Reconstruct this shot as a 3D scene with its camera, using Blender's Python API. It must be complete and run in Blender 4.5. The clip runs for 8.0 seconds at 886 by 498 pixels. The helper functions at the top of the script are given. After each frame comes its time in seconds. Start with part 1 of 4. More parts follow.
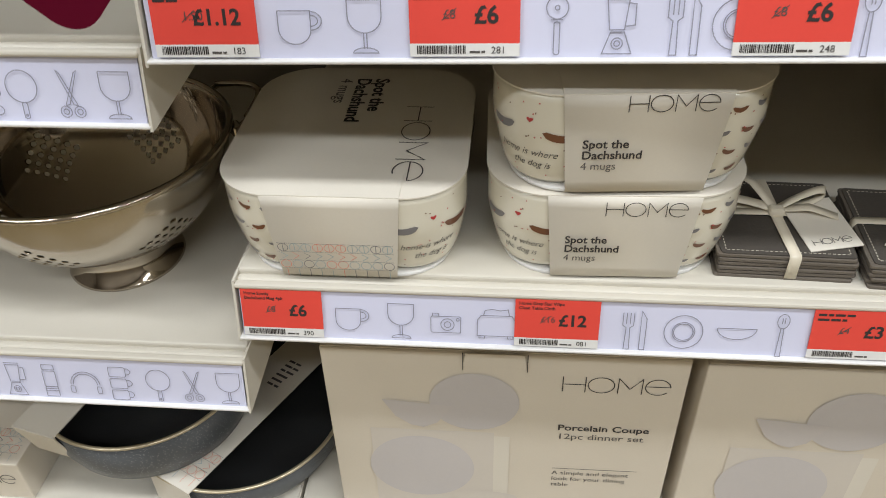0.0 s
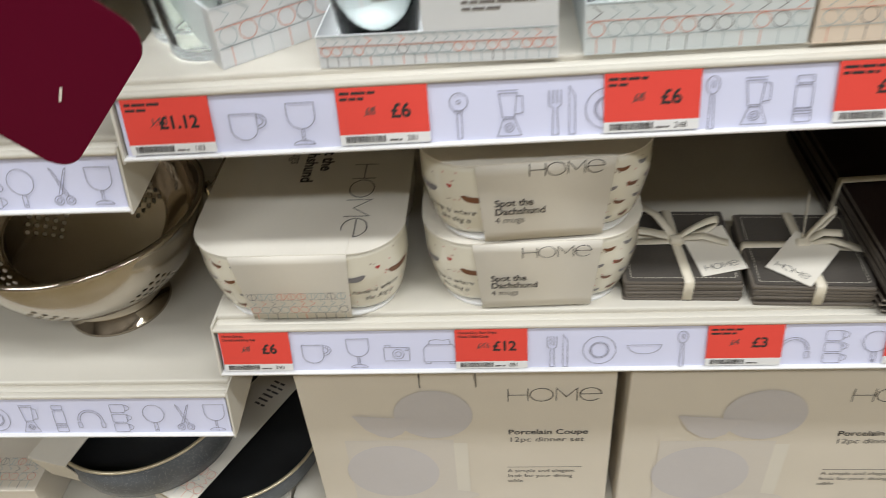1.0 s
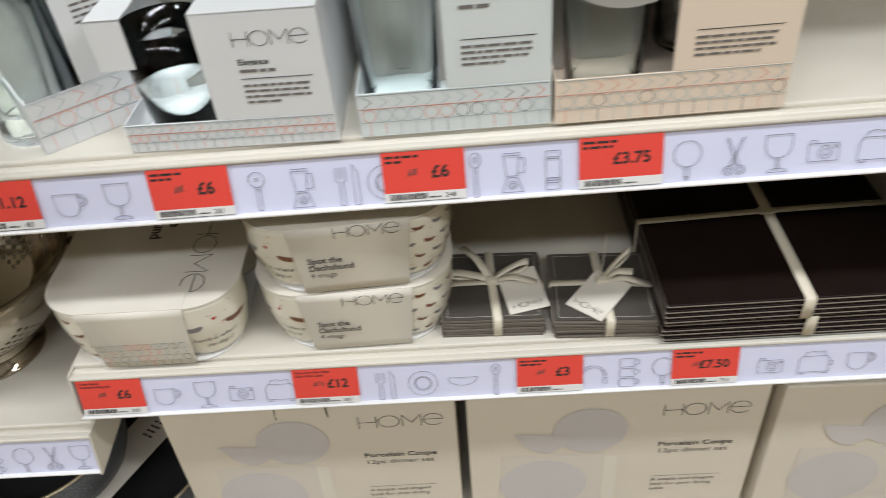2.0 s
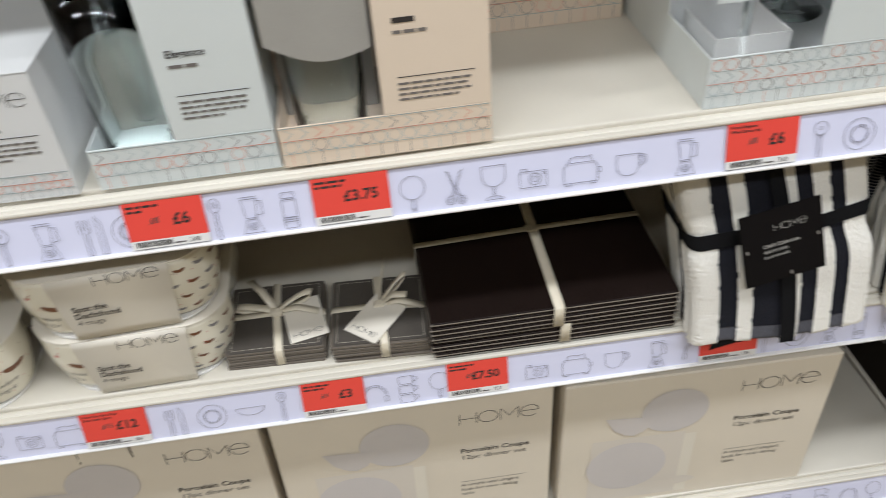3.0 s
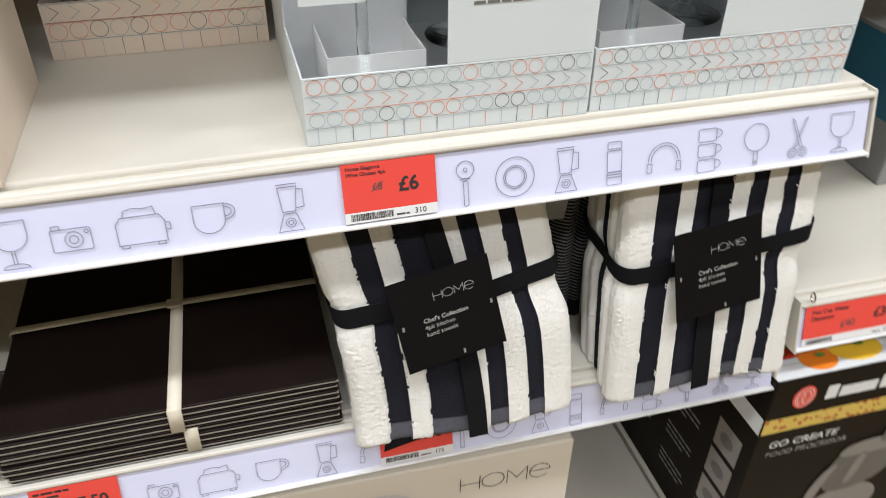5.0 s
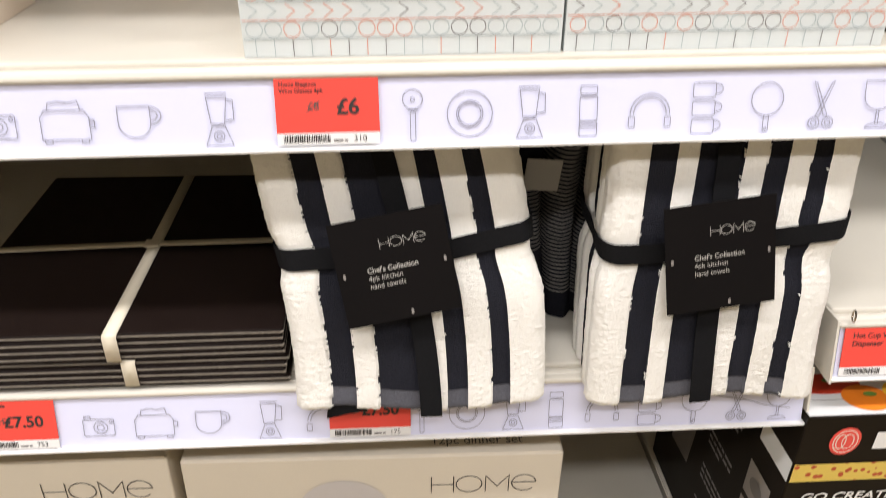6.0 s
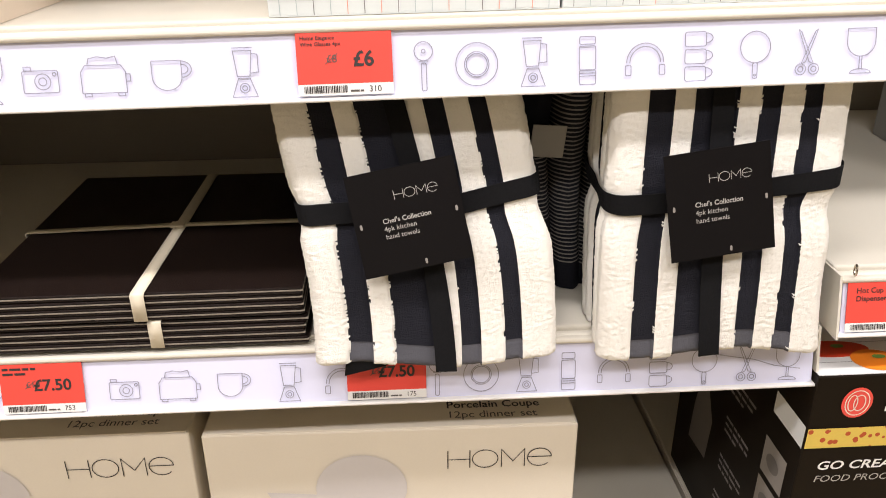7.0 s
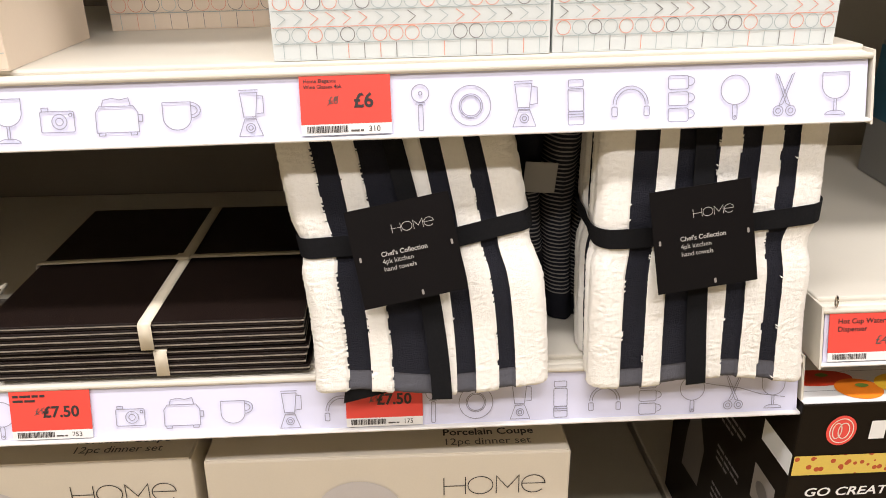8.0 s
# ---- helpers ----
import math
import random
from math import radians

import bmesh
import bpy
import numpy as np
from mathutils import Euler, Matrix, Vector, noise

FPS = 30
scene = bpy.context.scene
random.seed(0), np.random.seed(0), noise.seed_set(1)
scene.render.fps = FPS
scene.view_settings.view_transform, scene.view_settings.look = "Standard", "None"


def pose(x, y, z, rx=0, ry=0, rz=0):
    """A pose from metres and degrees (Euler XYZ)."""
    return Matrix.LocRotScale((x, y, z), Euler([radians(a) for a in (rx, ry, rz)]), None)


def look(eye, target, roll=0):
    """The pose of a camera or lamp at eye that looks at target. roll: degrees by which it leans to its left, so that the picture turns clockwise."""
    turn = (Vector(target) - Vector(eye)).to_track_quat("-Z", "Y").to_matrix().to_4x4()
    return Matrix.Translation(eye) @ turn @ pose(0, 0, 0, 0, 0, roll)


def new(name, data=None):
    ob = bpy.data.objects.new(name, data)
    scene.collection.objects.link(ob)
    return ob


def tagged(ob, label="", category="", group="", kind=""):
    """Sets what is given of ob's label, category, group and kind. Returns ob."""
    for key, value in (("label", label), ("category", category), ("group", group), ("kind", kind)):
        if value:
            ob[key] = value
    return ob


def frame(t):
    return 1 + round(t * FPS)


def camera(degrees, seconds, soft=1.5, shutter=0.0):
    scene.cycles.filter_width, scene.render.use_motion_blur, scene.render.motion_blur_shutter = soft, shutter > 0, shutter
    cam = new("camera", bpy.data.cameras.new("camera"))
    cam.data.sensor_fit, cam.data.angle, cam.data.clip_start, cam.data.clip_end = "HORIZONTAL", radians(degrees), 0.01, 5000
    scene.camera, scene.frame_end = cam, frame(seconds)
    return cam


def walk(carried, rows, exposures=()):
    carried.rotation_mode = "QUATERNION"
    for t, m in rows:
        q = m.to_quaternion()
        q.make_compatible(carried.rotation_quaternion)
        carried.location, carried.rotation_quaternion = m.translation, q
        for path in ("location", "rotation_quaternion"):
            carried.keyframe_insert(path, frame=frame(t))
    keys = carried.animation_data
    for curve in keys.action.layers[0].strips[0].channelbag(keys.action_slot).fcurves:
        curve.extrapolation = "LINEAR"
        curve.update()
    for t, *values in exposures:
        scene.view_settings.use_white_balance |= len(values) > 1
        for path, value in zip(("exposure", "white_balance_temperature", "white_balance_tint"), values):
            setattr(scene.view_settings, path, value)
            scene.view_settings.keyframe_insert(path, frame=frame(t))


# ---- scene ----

cam = camera(59.2, 8.0, 0.65, 0.5)
PATH = [
    (0, (0.209, -0.4379, 1.0171), (0.05, 1.1087, -0.241), -1.89),
    (0.5, (0.225, -0.4493, 1.0496), (0.056, 1.0857, -0.2213), -3.45),
    (1, (0.263, -0.4804, 1.1115), (0.108, 1.0461, -0.1715), -5.09),
    (2.3, (0.436, -0.5216, 1.2008), (0.429, 1.0037, -0.0932), -4.34),
    (2.5, (0.462, -0.5346, 1.2103), (0.499, 0.9978, -0.0744), -4.11),
    (3, (0.537, -0.5396, 1.2199), (0.692, 0.9906, -0.0585), -3.52),
    (3.5, (0.597, -0.5178, 1.2165), (0.871, 0.9986, -0.0584), -3.92),
    (4, (0.658, -0.4869, 1.1958), (1.069, 0.9844, -0.095), -3.20),
    (4.5, (0.713, -0.467, 1.1764), (1.246, 0.9872, -0.0883), -1.03),
    (4.7, (0.736, -0.449, 1.1492), (1.283, 1.0373, -0.0719), 0.53),
    (5.8, (0.897, -0.4633, 1.0502), (1.05, 1.2418, 0.0176), 1.54),
    (6, (0.909, -0.4712, 1.0249), (1.046, 1.2395, -0.0023), 1.17),
    (6.5, (0.911, -0.5129, 0.9683), (1.03, 1.2533, 0.0394), 0.07),
    (7, (0.907, -0.5372, 0.958), (1.011, 1.2689, 0.1051), -0.41),
    (7.5, (0.908, -0.5527, 0.9628), (1.01, 1.2774, 0.1625), -0.32),
    (8, (0.909, -0.5589, 0.9705), (1.015, 1.277, 0.1856), -0.31),
]
EXPOSURES = [(0.0, 0.03, 6650, 11), (1.2, 0.02, 6600, 11), (2.5, -0.02, 6550, 12), (3.3, 0.03, 6500, 12), (4.7, 0.20, 6500, 13), (5.8, 0.47, 6850, 16), (6.5, 0.68, 7200, 19), (8.0, 0.68, 7200, 19)]
walk(cam, [(t, look(eye, target, roll)) for t, eye, target, roll in PATH], EXPOSURES)

# ---- light ----
FLOOR = 0.10
world = bpy.data.worlds.new("store")
scene.world = world
world.use_nodes = True
world.node_tree.nodes["Background"].inputs[0].default_value = (1.0, 0.97, 0.94, 1)
world.node_tree.nodes["Background"].inputs[1].default_value = 0.02


def tube_light(x, y, power):
    """A ceiling strip light over the aisle."""
    data = bpy.data.lights.new("ceiling_tube", "AREA")
    data.shape, data.size, data.size_y, data.energy = "RECTANGLE", 1.5, 0.22, power
    data.color = (0.90, 0.955, 1.0)
    ob = new("ceiling_tube", data)
    ob.matrix_world = pose(x, y, 3.14, 0, 0, 0)
    return ob


for lx in (-1.6, 0.6, 2.8):
    tube_light(lx, -0.75, 31)
    tube_light(lx, -2.1, 30)


# ---- materials ----
def mat(name, colour, rough=0.5, metal=0.0, grain=0.06, size=60.0, stain=0.05, bump=0.0, bump_size=400.0, spec=0.5, coat=0.0):
    """A painted or printed surface: colour varied at two scales, with fine relief."""
    m = bpy.data.materials.new(name)
    m.use_nodes = True
    nt = m.node_tree
    b = nt.nodes["Principled BSDF"]
    tc = nt.nodes.new("ShaderNodeTexCoord")
    b.inputs["Roughness"].default_value, b.inputs["Metallic"].default_value = rough, metal
    b.inputs["Specular IOR Level"].default_value = spec
    b.inputs["Coat Weight"].default_value = coat
    n1, n2 = nt.nodes.new("ShaderNodeTexNoise"), nt.nodes.new("ShaderNodeTexNoise")
    n1.inputs["Scale"].default_value, n2.inputs["Scale"].default_value = size * 8, size * 0.25
    n1.inputs["Detail"].default_value, n2.inputs["Detail"].default_value = 3, 4
    for n in (n1, n2):
        nt.links.new(tc.outputs["Object"], n.inputs["Vector"])
    a1, a2 = nt.nodes.new("ShaderNodeMapRange"), nt.nodes.new("ShaderNodeMapRange")
    a1.inputs["To Min"].default_value, a1.inputs["To Max"].default_value = 1 - grain, 1 + grain
    a2.inputs["To Min"].default_value, a2.inputs["To Max"].default_value = 1 - stain, 1 + stain
    nt.links.new(n1.outputs["Fac"], a1.inputs["Value"])
    nt.links.new(n2.outputs["Fac"], a2.inputs["Value"])
    k = nt.nodes.new("ShaderNodeMath")
    k.operation = "MULTIPLY"
    nt.links.new(a1.outputs[0], k.inputs[0])
    nt.links.new(a2.outputs[0], k.inputs[1])
    mix = nt.nodes.new("ShaderNodeVectorMath")
    mix.operation = "SCALE"
    mix.inputs[0].default_value = colour
    nt.links.new(k.outputs[0], mix.inputs["Scale"])
    nt.links.new(mix.outputs[0], b.inputs["Base Color"])
    rr = nt.nodes.new("ShaderNodeMapRange")
    rr.inputs["To Min"].default_value, rr.inputs["To Max"].default_value = max(rough - 0.08, 0.02), min(rough + 0.08, 1)
    nt.links.new(n2.outputs["Fac"], rr.inputs["Value"])
    nt.links.new(rr.outputs[0], b.inputs["Roughness"])
    if bump:
        nb, bp = nt.nodes.new("ShaderNodeTexNoise"), nt.nodes.new("ShaderNodeBump")
        nb.inputs["Scale"].default_value = bump_size
        nb.inputs["Detail"].default_value = 4
        bp.inputs["Strength"].default_value, bp.inputs["Distance"].default_value = bump, 0.002
        nt.links.new(tc.outputs["Object"], nb.inputs["Vector"])
        nt.links.new(nb.outputs["Fac"], bp.inputs["Height"])
        nt.links.new(bp.outputs[0], b.inputs["Normal"])
    return m


def speckle(name, base, fleck, scale, threshold, rough, base2=None):
    """A dark or light ground with small flecks."""
    m = mat(name, base, rough, bump=0.05)
    nt = m.node_tree
    b = nt.nodes["Principled BSDF"]
    tc = [n for n in nt.nodes if n.type == "TEX_COORD"][0]
    v = nt.nodes.new("ShaderNodeTexVoronoi")
    v.inputs["Scale"].default_value = scale
    nt.links.new(tc.outputs["Object"], v.inputs["Vector"])
    r = nt.nodes.new("ShaderNodeMath")
    r.operation = "LESS_THAN"
    r.inputs[1].default_value = threshold
    nt.links.new(v.outputs["Distance"], r.inputs[0])
    mx = nt.nodes.new("ShaderNodeMix")
    mx.data_type = "RGBA"
    src = b.inputs["Base Color"].links[0].from_socket
    nt.links.new(r.outputs[0], mx.inputs[0])
    nt.links.new(src, mx.inputs[6])
    mx.inputs[7].default_value = (*fleck, 1)
    nt.links.new(mx.outputs[2], b.inputs["Base Color"])
    return m


def glassy(name, colour, rough=0.02, ior=1.45):
    m = bpy.data.materials.new(name)
    m.use_nodes = True
    b = m.node_tree.nodes["Principled BSDF"]
    b.inputs["Base Color"].default_value = (*colour, 1)
    b.inputs["Transmission Weight"].default_value = 1
    b.inputs["Roughness"].default_value, b.inputs["IOR"].default_value = rough, ior
    return m


SHELF = mat("cream_enamelled_steel", (0.67, 0.63, 0.545), 0.38, grain=0.02, stain=0.05, bump=0.04, bump_size=900)
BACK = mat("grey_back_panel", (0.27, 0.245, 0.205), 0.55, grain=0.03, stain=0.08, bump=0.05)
PAPER = mat("lilac_white_paper", (0.70, 0.71, 0.88), 0.30, grain=0.01, stain=0.03)
SOFTINK = mat("soft_grey_ink", (0.17, 0.155, 0.145), 0.5, grain=0.1)
INKLINE = mat("grey_line_ink", (0.27, 0.27, 0.34), 0.5, grain=0.05)
RED = mat("red_card", (0.82, 0.075, 0.055), 0.42, grain=0.02, stain=0.04)
BLACKINK = mat("black_ink", (0.035, 0.03, 0.03), 0.5, grain=0.1)
DARKINK = mat("dark_grey_ink", (0.09, 0.08, 0.075), 0.5, grain=0.1)
WHITECARD = mat("white_card", (0.80, 0.79, 0.77), 0.45, grain=0.02, stain=0.03)
CREAM = mat("cream_carton", (0.76, 0.69, 0.58), 0.48, grain=0.025, stain=0.05, bump=0.04, bump_size=700)
SLEEVE = mat("warm_white_sleeve", (0.79, 0.74, 0.645), 0.5, grain=0.02, stain=0.04, bump=0.03, bump_size=800)
PALEBLUE = mat("pale_blue_carton", (0.69, 0.735, 0.73), 0.42, grain=0.02, stain=0.04, bump=0.03)
PALEGREY = mat("pale_grey_carton", (0.72, 0.73, 0.73), 0.42, grain=0.02, stain=0.04, bump=0.03)
PEACH = mat("peach_carton", (0.80, 0.67, 0.54), 0.42, grain=0.02, stain=0.04, bump=0.03)
CHINA = mat("printed_china_grey", (0.635, 0.60, 0.592), 0.5, grain=0.02, stain=0.10, size=30)
CHINALIGHT = mat("printed_china_light", (0.715, 0.66, 0.59), 0.5, grain=0.02, stain=0.04, size=30)
CHINABOWL = mat("printed_china_bowl", (0.645, 0.605, 0.59), 0.5, grain=0.02, stain=0.06, size=30)
MUG = mat("cream_glazed_china", (0.78, 0.74, 0.62), 0.16, grain=0.01, stain=0.02, coat=0.3)
BROWN = mat("brown_print", (0.17, 0.065, 0.028), 0.3)
GREYPRINT = mat("grey_print", (0.20, 0.19, 0.195), 0.3)
REDPRINT = mat("red_print", (0.50, 0.05, 0.05), 0.3)
ORANGELINE = mat("orange_line_print", (0.78, 0.32, 0.22), 0.5)
TEALLINE = mat("teal_line_print", (0.42, 0.50, 0.51), 0.5)
LEATHER = mat("taupe_leatherette", (0.145, 0.122, 0.098), 0.55, grain=0.15, size=120, stain=0.08, bump=0.35, bump_size=900)
LEATHEREDGE = mat("taupe_leatherette_edge", (0.075, 0.065, 0.055), 0.6, grain=0.15, bump=0.2)
STITCH = mat("pale_stitching", (0.60, 0.55, 0.46), 0.8)
RIBBON = mat("cream_satin_ribbon", (0.76, 0.69, 0.55), 0.32, grain=0.05, size=300, bump=0.1, bump_size=2500)
DARKBROWN = mat("dark_brown_leatherette", (0.011, 0.006, 0.0048), 0.45, grain=0.3, size=120, stain=0.15, bump=0.3, bump_size=1000, spec=0.2)
BOARDEDGE = mat("grey_board_edge", (0.24, 0.205, 0.165), 0.8, grain=0.3)
TERRY = mat("white_terry", (0.87, 0.84, 0.77), 0.95, grain=0.10, size=220, stain=0.03, bump=0.6, bump_size=1700, spec=0.1)
NAVY = mat("navy_terry", (0.017, 0.0175, 0.024), 0.95, grain=0.9, size=240, stain=0.2, bump=0.9, bump_size=1300, spec=0.15)
CHECK = mat("navy_white_weave", (0.10, 0.10, 0.115), 0.95, grain=0.8, size=260, stain=0.1, bump=0.5, bump_size=2500, spec=0.1)
PALELINE = mat("pale_woven_line", (0.26, 0.25, 0.235), 0.95, grain=0.3, size=300, bump=0.4, bump_size=2500, spec=0.1)
BAND = mat("black_woven_tape", (0.009, 0.009, 0.010), 0.8, grain=0.3, bump=0.3, bump_size=3000, spec=0.08)
BLACKCARD = mat("black_card", (0.007, 0.006, 0.006), 0.55, grain=0.1, spec=0.06)
SILVERINK = mat("silver_ink", (0.42, 0.40, 0.37), 0.4)
STEEL = mat("polished_steel", (0.52, 0.46, 0.38), 0.05, 1.0, grain=0.02, size=40, stain=0.03)
STEELSATIN = mat("satin_steel", (0.48, 0.435, 0.37), 0.15, 1.0, grain=0.03, size=60, stain=0.04, bump=0.03, bump_size=300)
PANOUT = speckle("grey_speckled_enamel", (0.105, 0.115, 0.127), (0.27, 0.285, 0.30), 400, 0.25, 0.4)
PANIN = mat("black_nonstick", (0.030, 0.0305, 0.031), 0.38, grain=0.25, bump=0.1, bump_size=1500, spec=0.4)
PANRIM = mat("cream_metal_rim", (0.62, 0.54, 0.38), 0.3, 0.6)
MAROON = mat("maroon_card", (0.112, 0.002, 0.018), 0.5, grain=0.02, spec=0.1)
CLEAR = glassy("clear_glass", (0.93, 0.97, 0.96))
PLASTIC = glassy("clear_plastic", (0.96, 0.97, 0.98), 0.06, 1.2)
FLOORMAT = speckle("beige_speckled_vinyl", (0.37, 0.295, 0.17), (0.19, 0.135, 0.07), 170, 0.33, 0.35)
WALLMAT = mat("store_wall_paint", (0.19, 0.165, 0.135), 0.7, stain=0.15, size=4)
CEILMAT = mat("ceiling_tile", (0.72, 0.70, 0.66), 0.8, stain=0.05, size=6)
DARKBOX = mat("black_printed_carton", (0.0105, 0.007, 0.0045), 0.42, grain=0.2, spec=0.09)
FOOD = speckle("yellow_food_print", (0.70, 0.50, 0.10), (0.45, 0.07, 0.02), 130, 0.33, 0.4)
PEPPERRED = mat("red_pepper_print", (0.62, 0.05, 0.02), 0.35, stain=0.3)
PEPPERORANGE = mat("orange_pepper_print", (0.85, 0.22, 0.02), 0.35, stain=0.3)
PEPPERYELLOW = mat("yellow_pepper_print", (0.86, 0.52, 0.04), 0.35, stain=0.3)
LEAFGREEN = mat("green_stalk_print", (0.12, 0.22, 0.04), 0.4)
PRODUCT = mat("printed_appliance_white", (0.26, 0.235, 0.215), 0.4, stain=0.25, size=40)
PRODUCTDARK = mat("printed_appliance_grey", (0.135, 0.122, 0.112), 0.4, stain=0.25, size=40)
TEALBOX = mat("teal_carton", (0.03, 0.16, 0.26), 0.4)
# grey of the paper label; on box liners it paints in the interior's shade
LINERSHADE_LABEL = mat("grey_liner_shade_and_label", (0.36, 0.345, 0.315), 0.8, grain=0.08, size=120, stain=0.08)
GREYBOX = mat("grey_carton", (0.30, 0.30, 0.29), 0.45)


# ---- building helpers ----
def mesh(name, verts, faces, mats, index=None, smooth=False):
    me = bpy.data.meshes.new(name)
    me.from_pydata([tuple(v) for v in verts], [], [tuple(f) for f in faces])
    for m in (mats if isinstance(mats, (list, tuple)) else [mats]):
        me.materials.append(m)
    if index is not None:
        me.polygons.foreach_set("material_index", list(index))
    if smooth:
        me.polygons.foreach_set("use_smooth", [True] * len(me.polygons))
    me.update()
    return me


def put(name, me, parent=None, m=None, label=""):
    ob = new(name, me)
    if parent:
        ob.parent = parent
    if m is not None:
        ob.matrix_basis = m
    if label:
        ob["label"] = label
    return ob


def part(name, bm, material, parent, label="", m=None, smooth=False):
    me = bpy.data.meshes.new(name)
    bm.to_mesh(me)
    bm.free()
    for x in (material if isinstance(material, (list, tuple)) else [material]):
        me.materials.append(x)
    if smooth:
        me.polygons.foreach_set("use_smooth", [True] * len(me.polygons))
    return put(name, me, parent, m, label)


def thing(name, m, label, category, group="", kind=""):
    ob = new(name)
    ob.empty_display_size = 0.02
    ob.matrix_basis = m
    return tagged(ob, label, category, group, kind)


def block(x0, x1, y0, y1, z0, z1, bevel=0.0, seg=2):
    bm = bmesh.new()
    bmesh.ops.create_cube(bm, size=1)
    for v in bm.verts:
        v.co = Vector((x0 + (v.co.x + 0.5) * (x1 - x0), y0 + (v.co.y + 0.5) * (y1 - y0), z0 + (v.co.z + 0.5) * (z1 - z0)))
    if bevel:
        bmesh.ops.bevel(bm, geom=bm.edges[:], offset=bevel, segments=seg, affect="EDGES", profile=0.5)
    return bm


def prism(outline, depth, bevel=0.0):
    """A plate in the xy plane from a closed outline, from z 0 up to depth."""
    bm = bmesh.new()
    low = [bm.verts.new((x, y, 0)) for x, y in outline]
    f = bm.faces.new(low)
    ext = bmesh.ops.extrude_face_region(bm, geom=[f])
    for v in ext["geom"]:
        if isinstance(v, bmesh.types.BMVert):
            v.co.z += depth
    bmesh.ops.recalc_face_normals(bm, faces=bm.faces[:])
    if bevel:
        es = [e for e in bm.edges if abs(e.verts[0].co.z - e.verts[1].co.z) < 1e-6]
        bmesh.ops.bevel(bm, geom=es, offset=bevel, segments=2, affect="EDGES", profile=0.5)
    return bm


def rounded(w, h, r, n=6, cx=0.0, cy=0.0):
    pts = []
    for sx, sy, a0 in ((1, 1, 0), (-1, 1, 90), (-1, -1, 180), (1, -1, 270)):
        for i in range(n + 1):
            a = radians(a0 + 90 * i / n)
            pts.append((cx + sx * (w / 2 - r) + r * math.cos(a), cy + sy * (h / 2 - r) + r * math.sin(a)))
    return pts


def circle(cx, cy, rx, ry=None, n=28, a0=0.0, a1=360.0):
    ry = rx if ry is None else ry
    full = abs(a1 - a0) >= 360
    return [(cx + rx * math.cos(radians(a0 + (a1 - a0) * i / n)), cy + ry * math.sin(radians(a0 + (a1 - a0) * i / n))) for i in range(n if full else n + 1)]


def strokes(lines, w):
    """Flat ribbons of width w along polylines; a line is (points, closed)."""
    V, F = [], []
    for pts, closed in lines:
        n = len(pts)
        base = len(V)
        for i, p in enumerate(pts):
            a = pts[i - 1] if (i or closed) else p
            b = pts[(i + 1) % n] if (i < n - 1 or closed) else p
            d1 = Vector((p[0] - a[0], p[1] - a[1]))
            d2 = Vector((b[0] - p[0], b[1] - p[1]))
            d1 = d1.normalized() if d1.length else d2.normalized()
            d2 = d2.normalized() if d2.length else d1
            t = d1 + d2
            t = t.normalized() if t.length > 1e-6 else d1
            nn = Vector((-t.y, t.x))
            k = 0.5 * w / max(0.45, abs(nn.dot(Vector((-d1.y, d1.x)))))
            V += [(p[0] + nn.x * k, p[1] + nn.y * k, 0), (p[0] - nn.x * k, p[1] - nn.y * k, 0)]
        for i in range(n if closed else n - 1):
            j = (i + 1) % n
            F.append((base + 2 * i, base + 2 * i + 1, base + 2 * j + 1, base + 2 * j))
    return V, F


def fills(polys):
    V, F = [], []
    for p in polys:
        F.append(tuple(range(len(V), len(V) + len(p))))
        V += [(x, y, 0) for x, y in p]
    return V, F


def soften(poly, times=2):
    """Cuts the corners of an outline."""
    for _ in range(times):
        out = []
        for i, p in enumerate(poly):
            q = poly[(i + 1) % len(poly)]
            out += [(0.75 * p[0] + 0.25 * q[0], 0.75 * p[1] + 0.25 * q[1]), (0.25 * p[0] + 0.75 * q[0], 0.25 * p[1] + 0.75 * q[1])]
        poly = out
    return poly


def grid_rect(x0, y0, x1, y1):
    return [(x0, y0), (x1, y0), (x1, y1), (x0, y1)]


def front(x, y, z, rz=0.0):
    """The pose of a print on a face that looks towards -y."""
    return pose(x, y, z) @ pose(0, 0, 0, 0, 0, rz) @ pose(0, 0, 0, 90, 0, 0)


LETTERS = {}


def words(text, size, bold=0.0, shear=0.0, stretch=1.0):
    """Lettering as a flat mesh; its origin is the start of the baseline. size: the height of capitals."""
    key = (text, size, bold, shear, stretch)
    if key not in LETTERS:
        cu = bpy.data.curves.new("lettering", "FONT")
        cu.body, cu.size, cu.offset, cu.shear = text, size * 1.42, bold * size, shear
        cu.resolution_u = 3
        ob = bpy.data.objects.new("lettering", cu)
        scene.collection.objects.link(ob)
        dg = bpy.context.evaluated_depsgraph_get()
        me = bpy.data.meshes.new_from_object(ob.evaluated_get(dg))
        for v in me.vertices:
            v.co.x *= stretch
        me.materials.clear()
        bpy.data.objects.remove(ob)
        LETTERS[key] = me
    return LETTERS[key].copy()


def write(parent, text, size, material, m, bold=0.0, shear=0.0, stretch=1.0):
    me = words(text, size, bold, shear, stretch)
    me.materials.append(material)
    return put("lettering", me, parent, m)


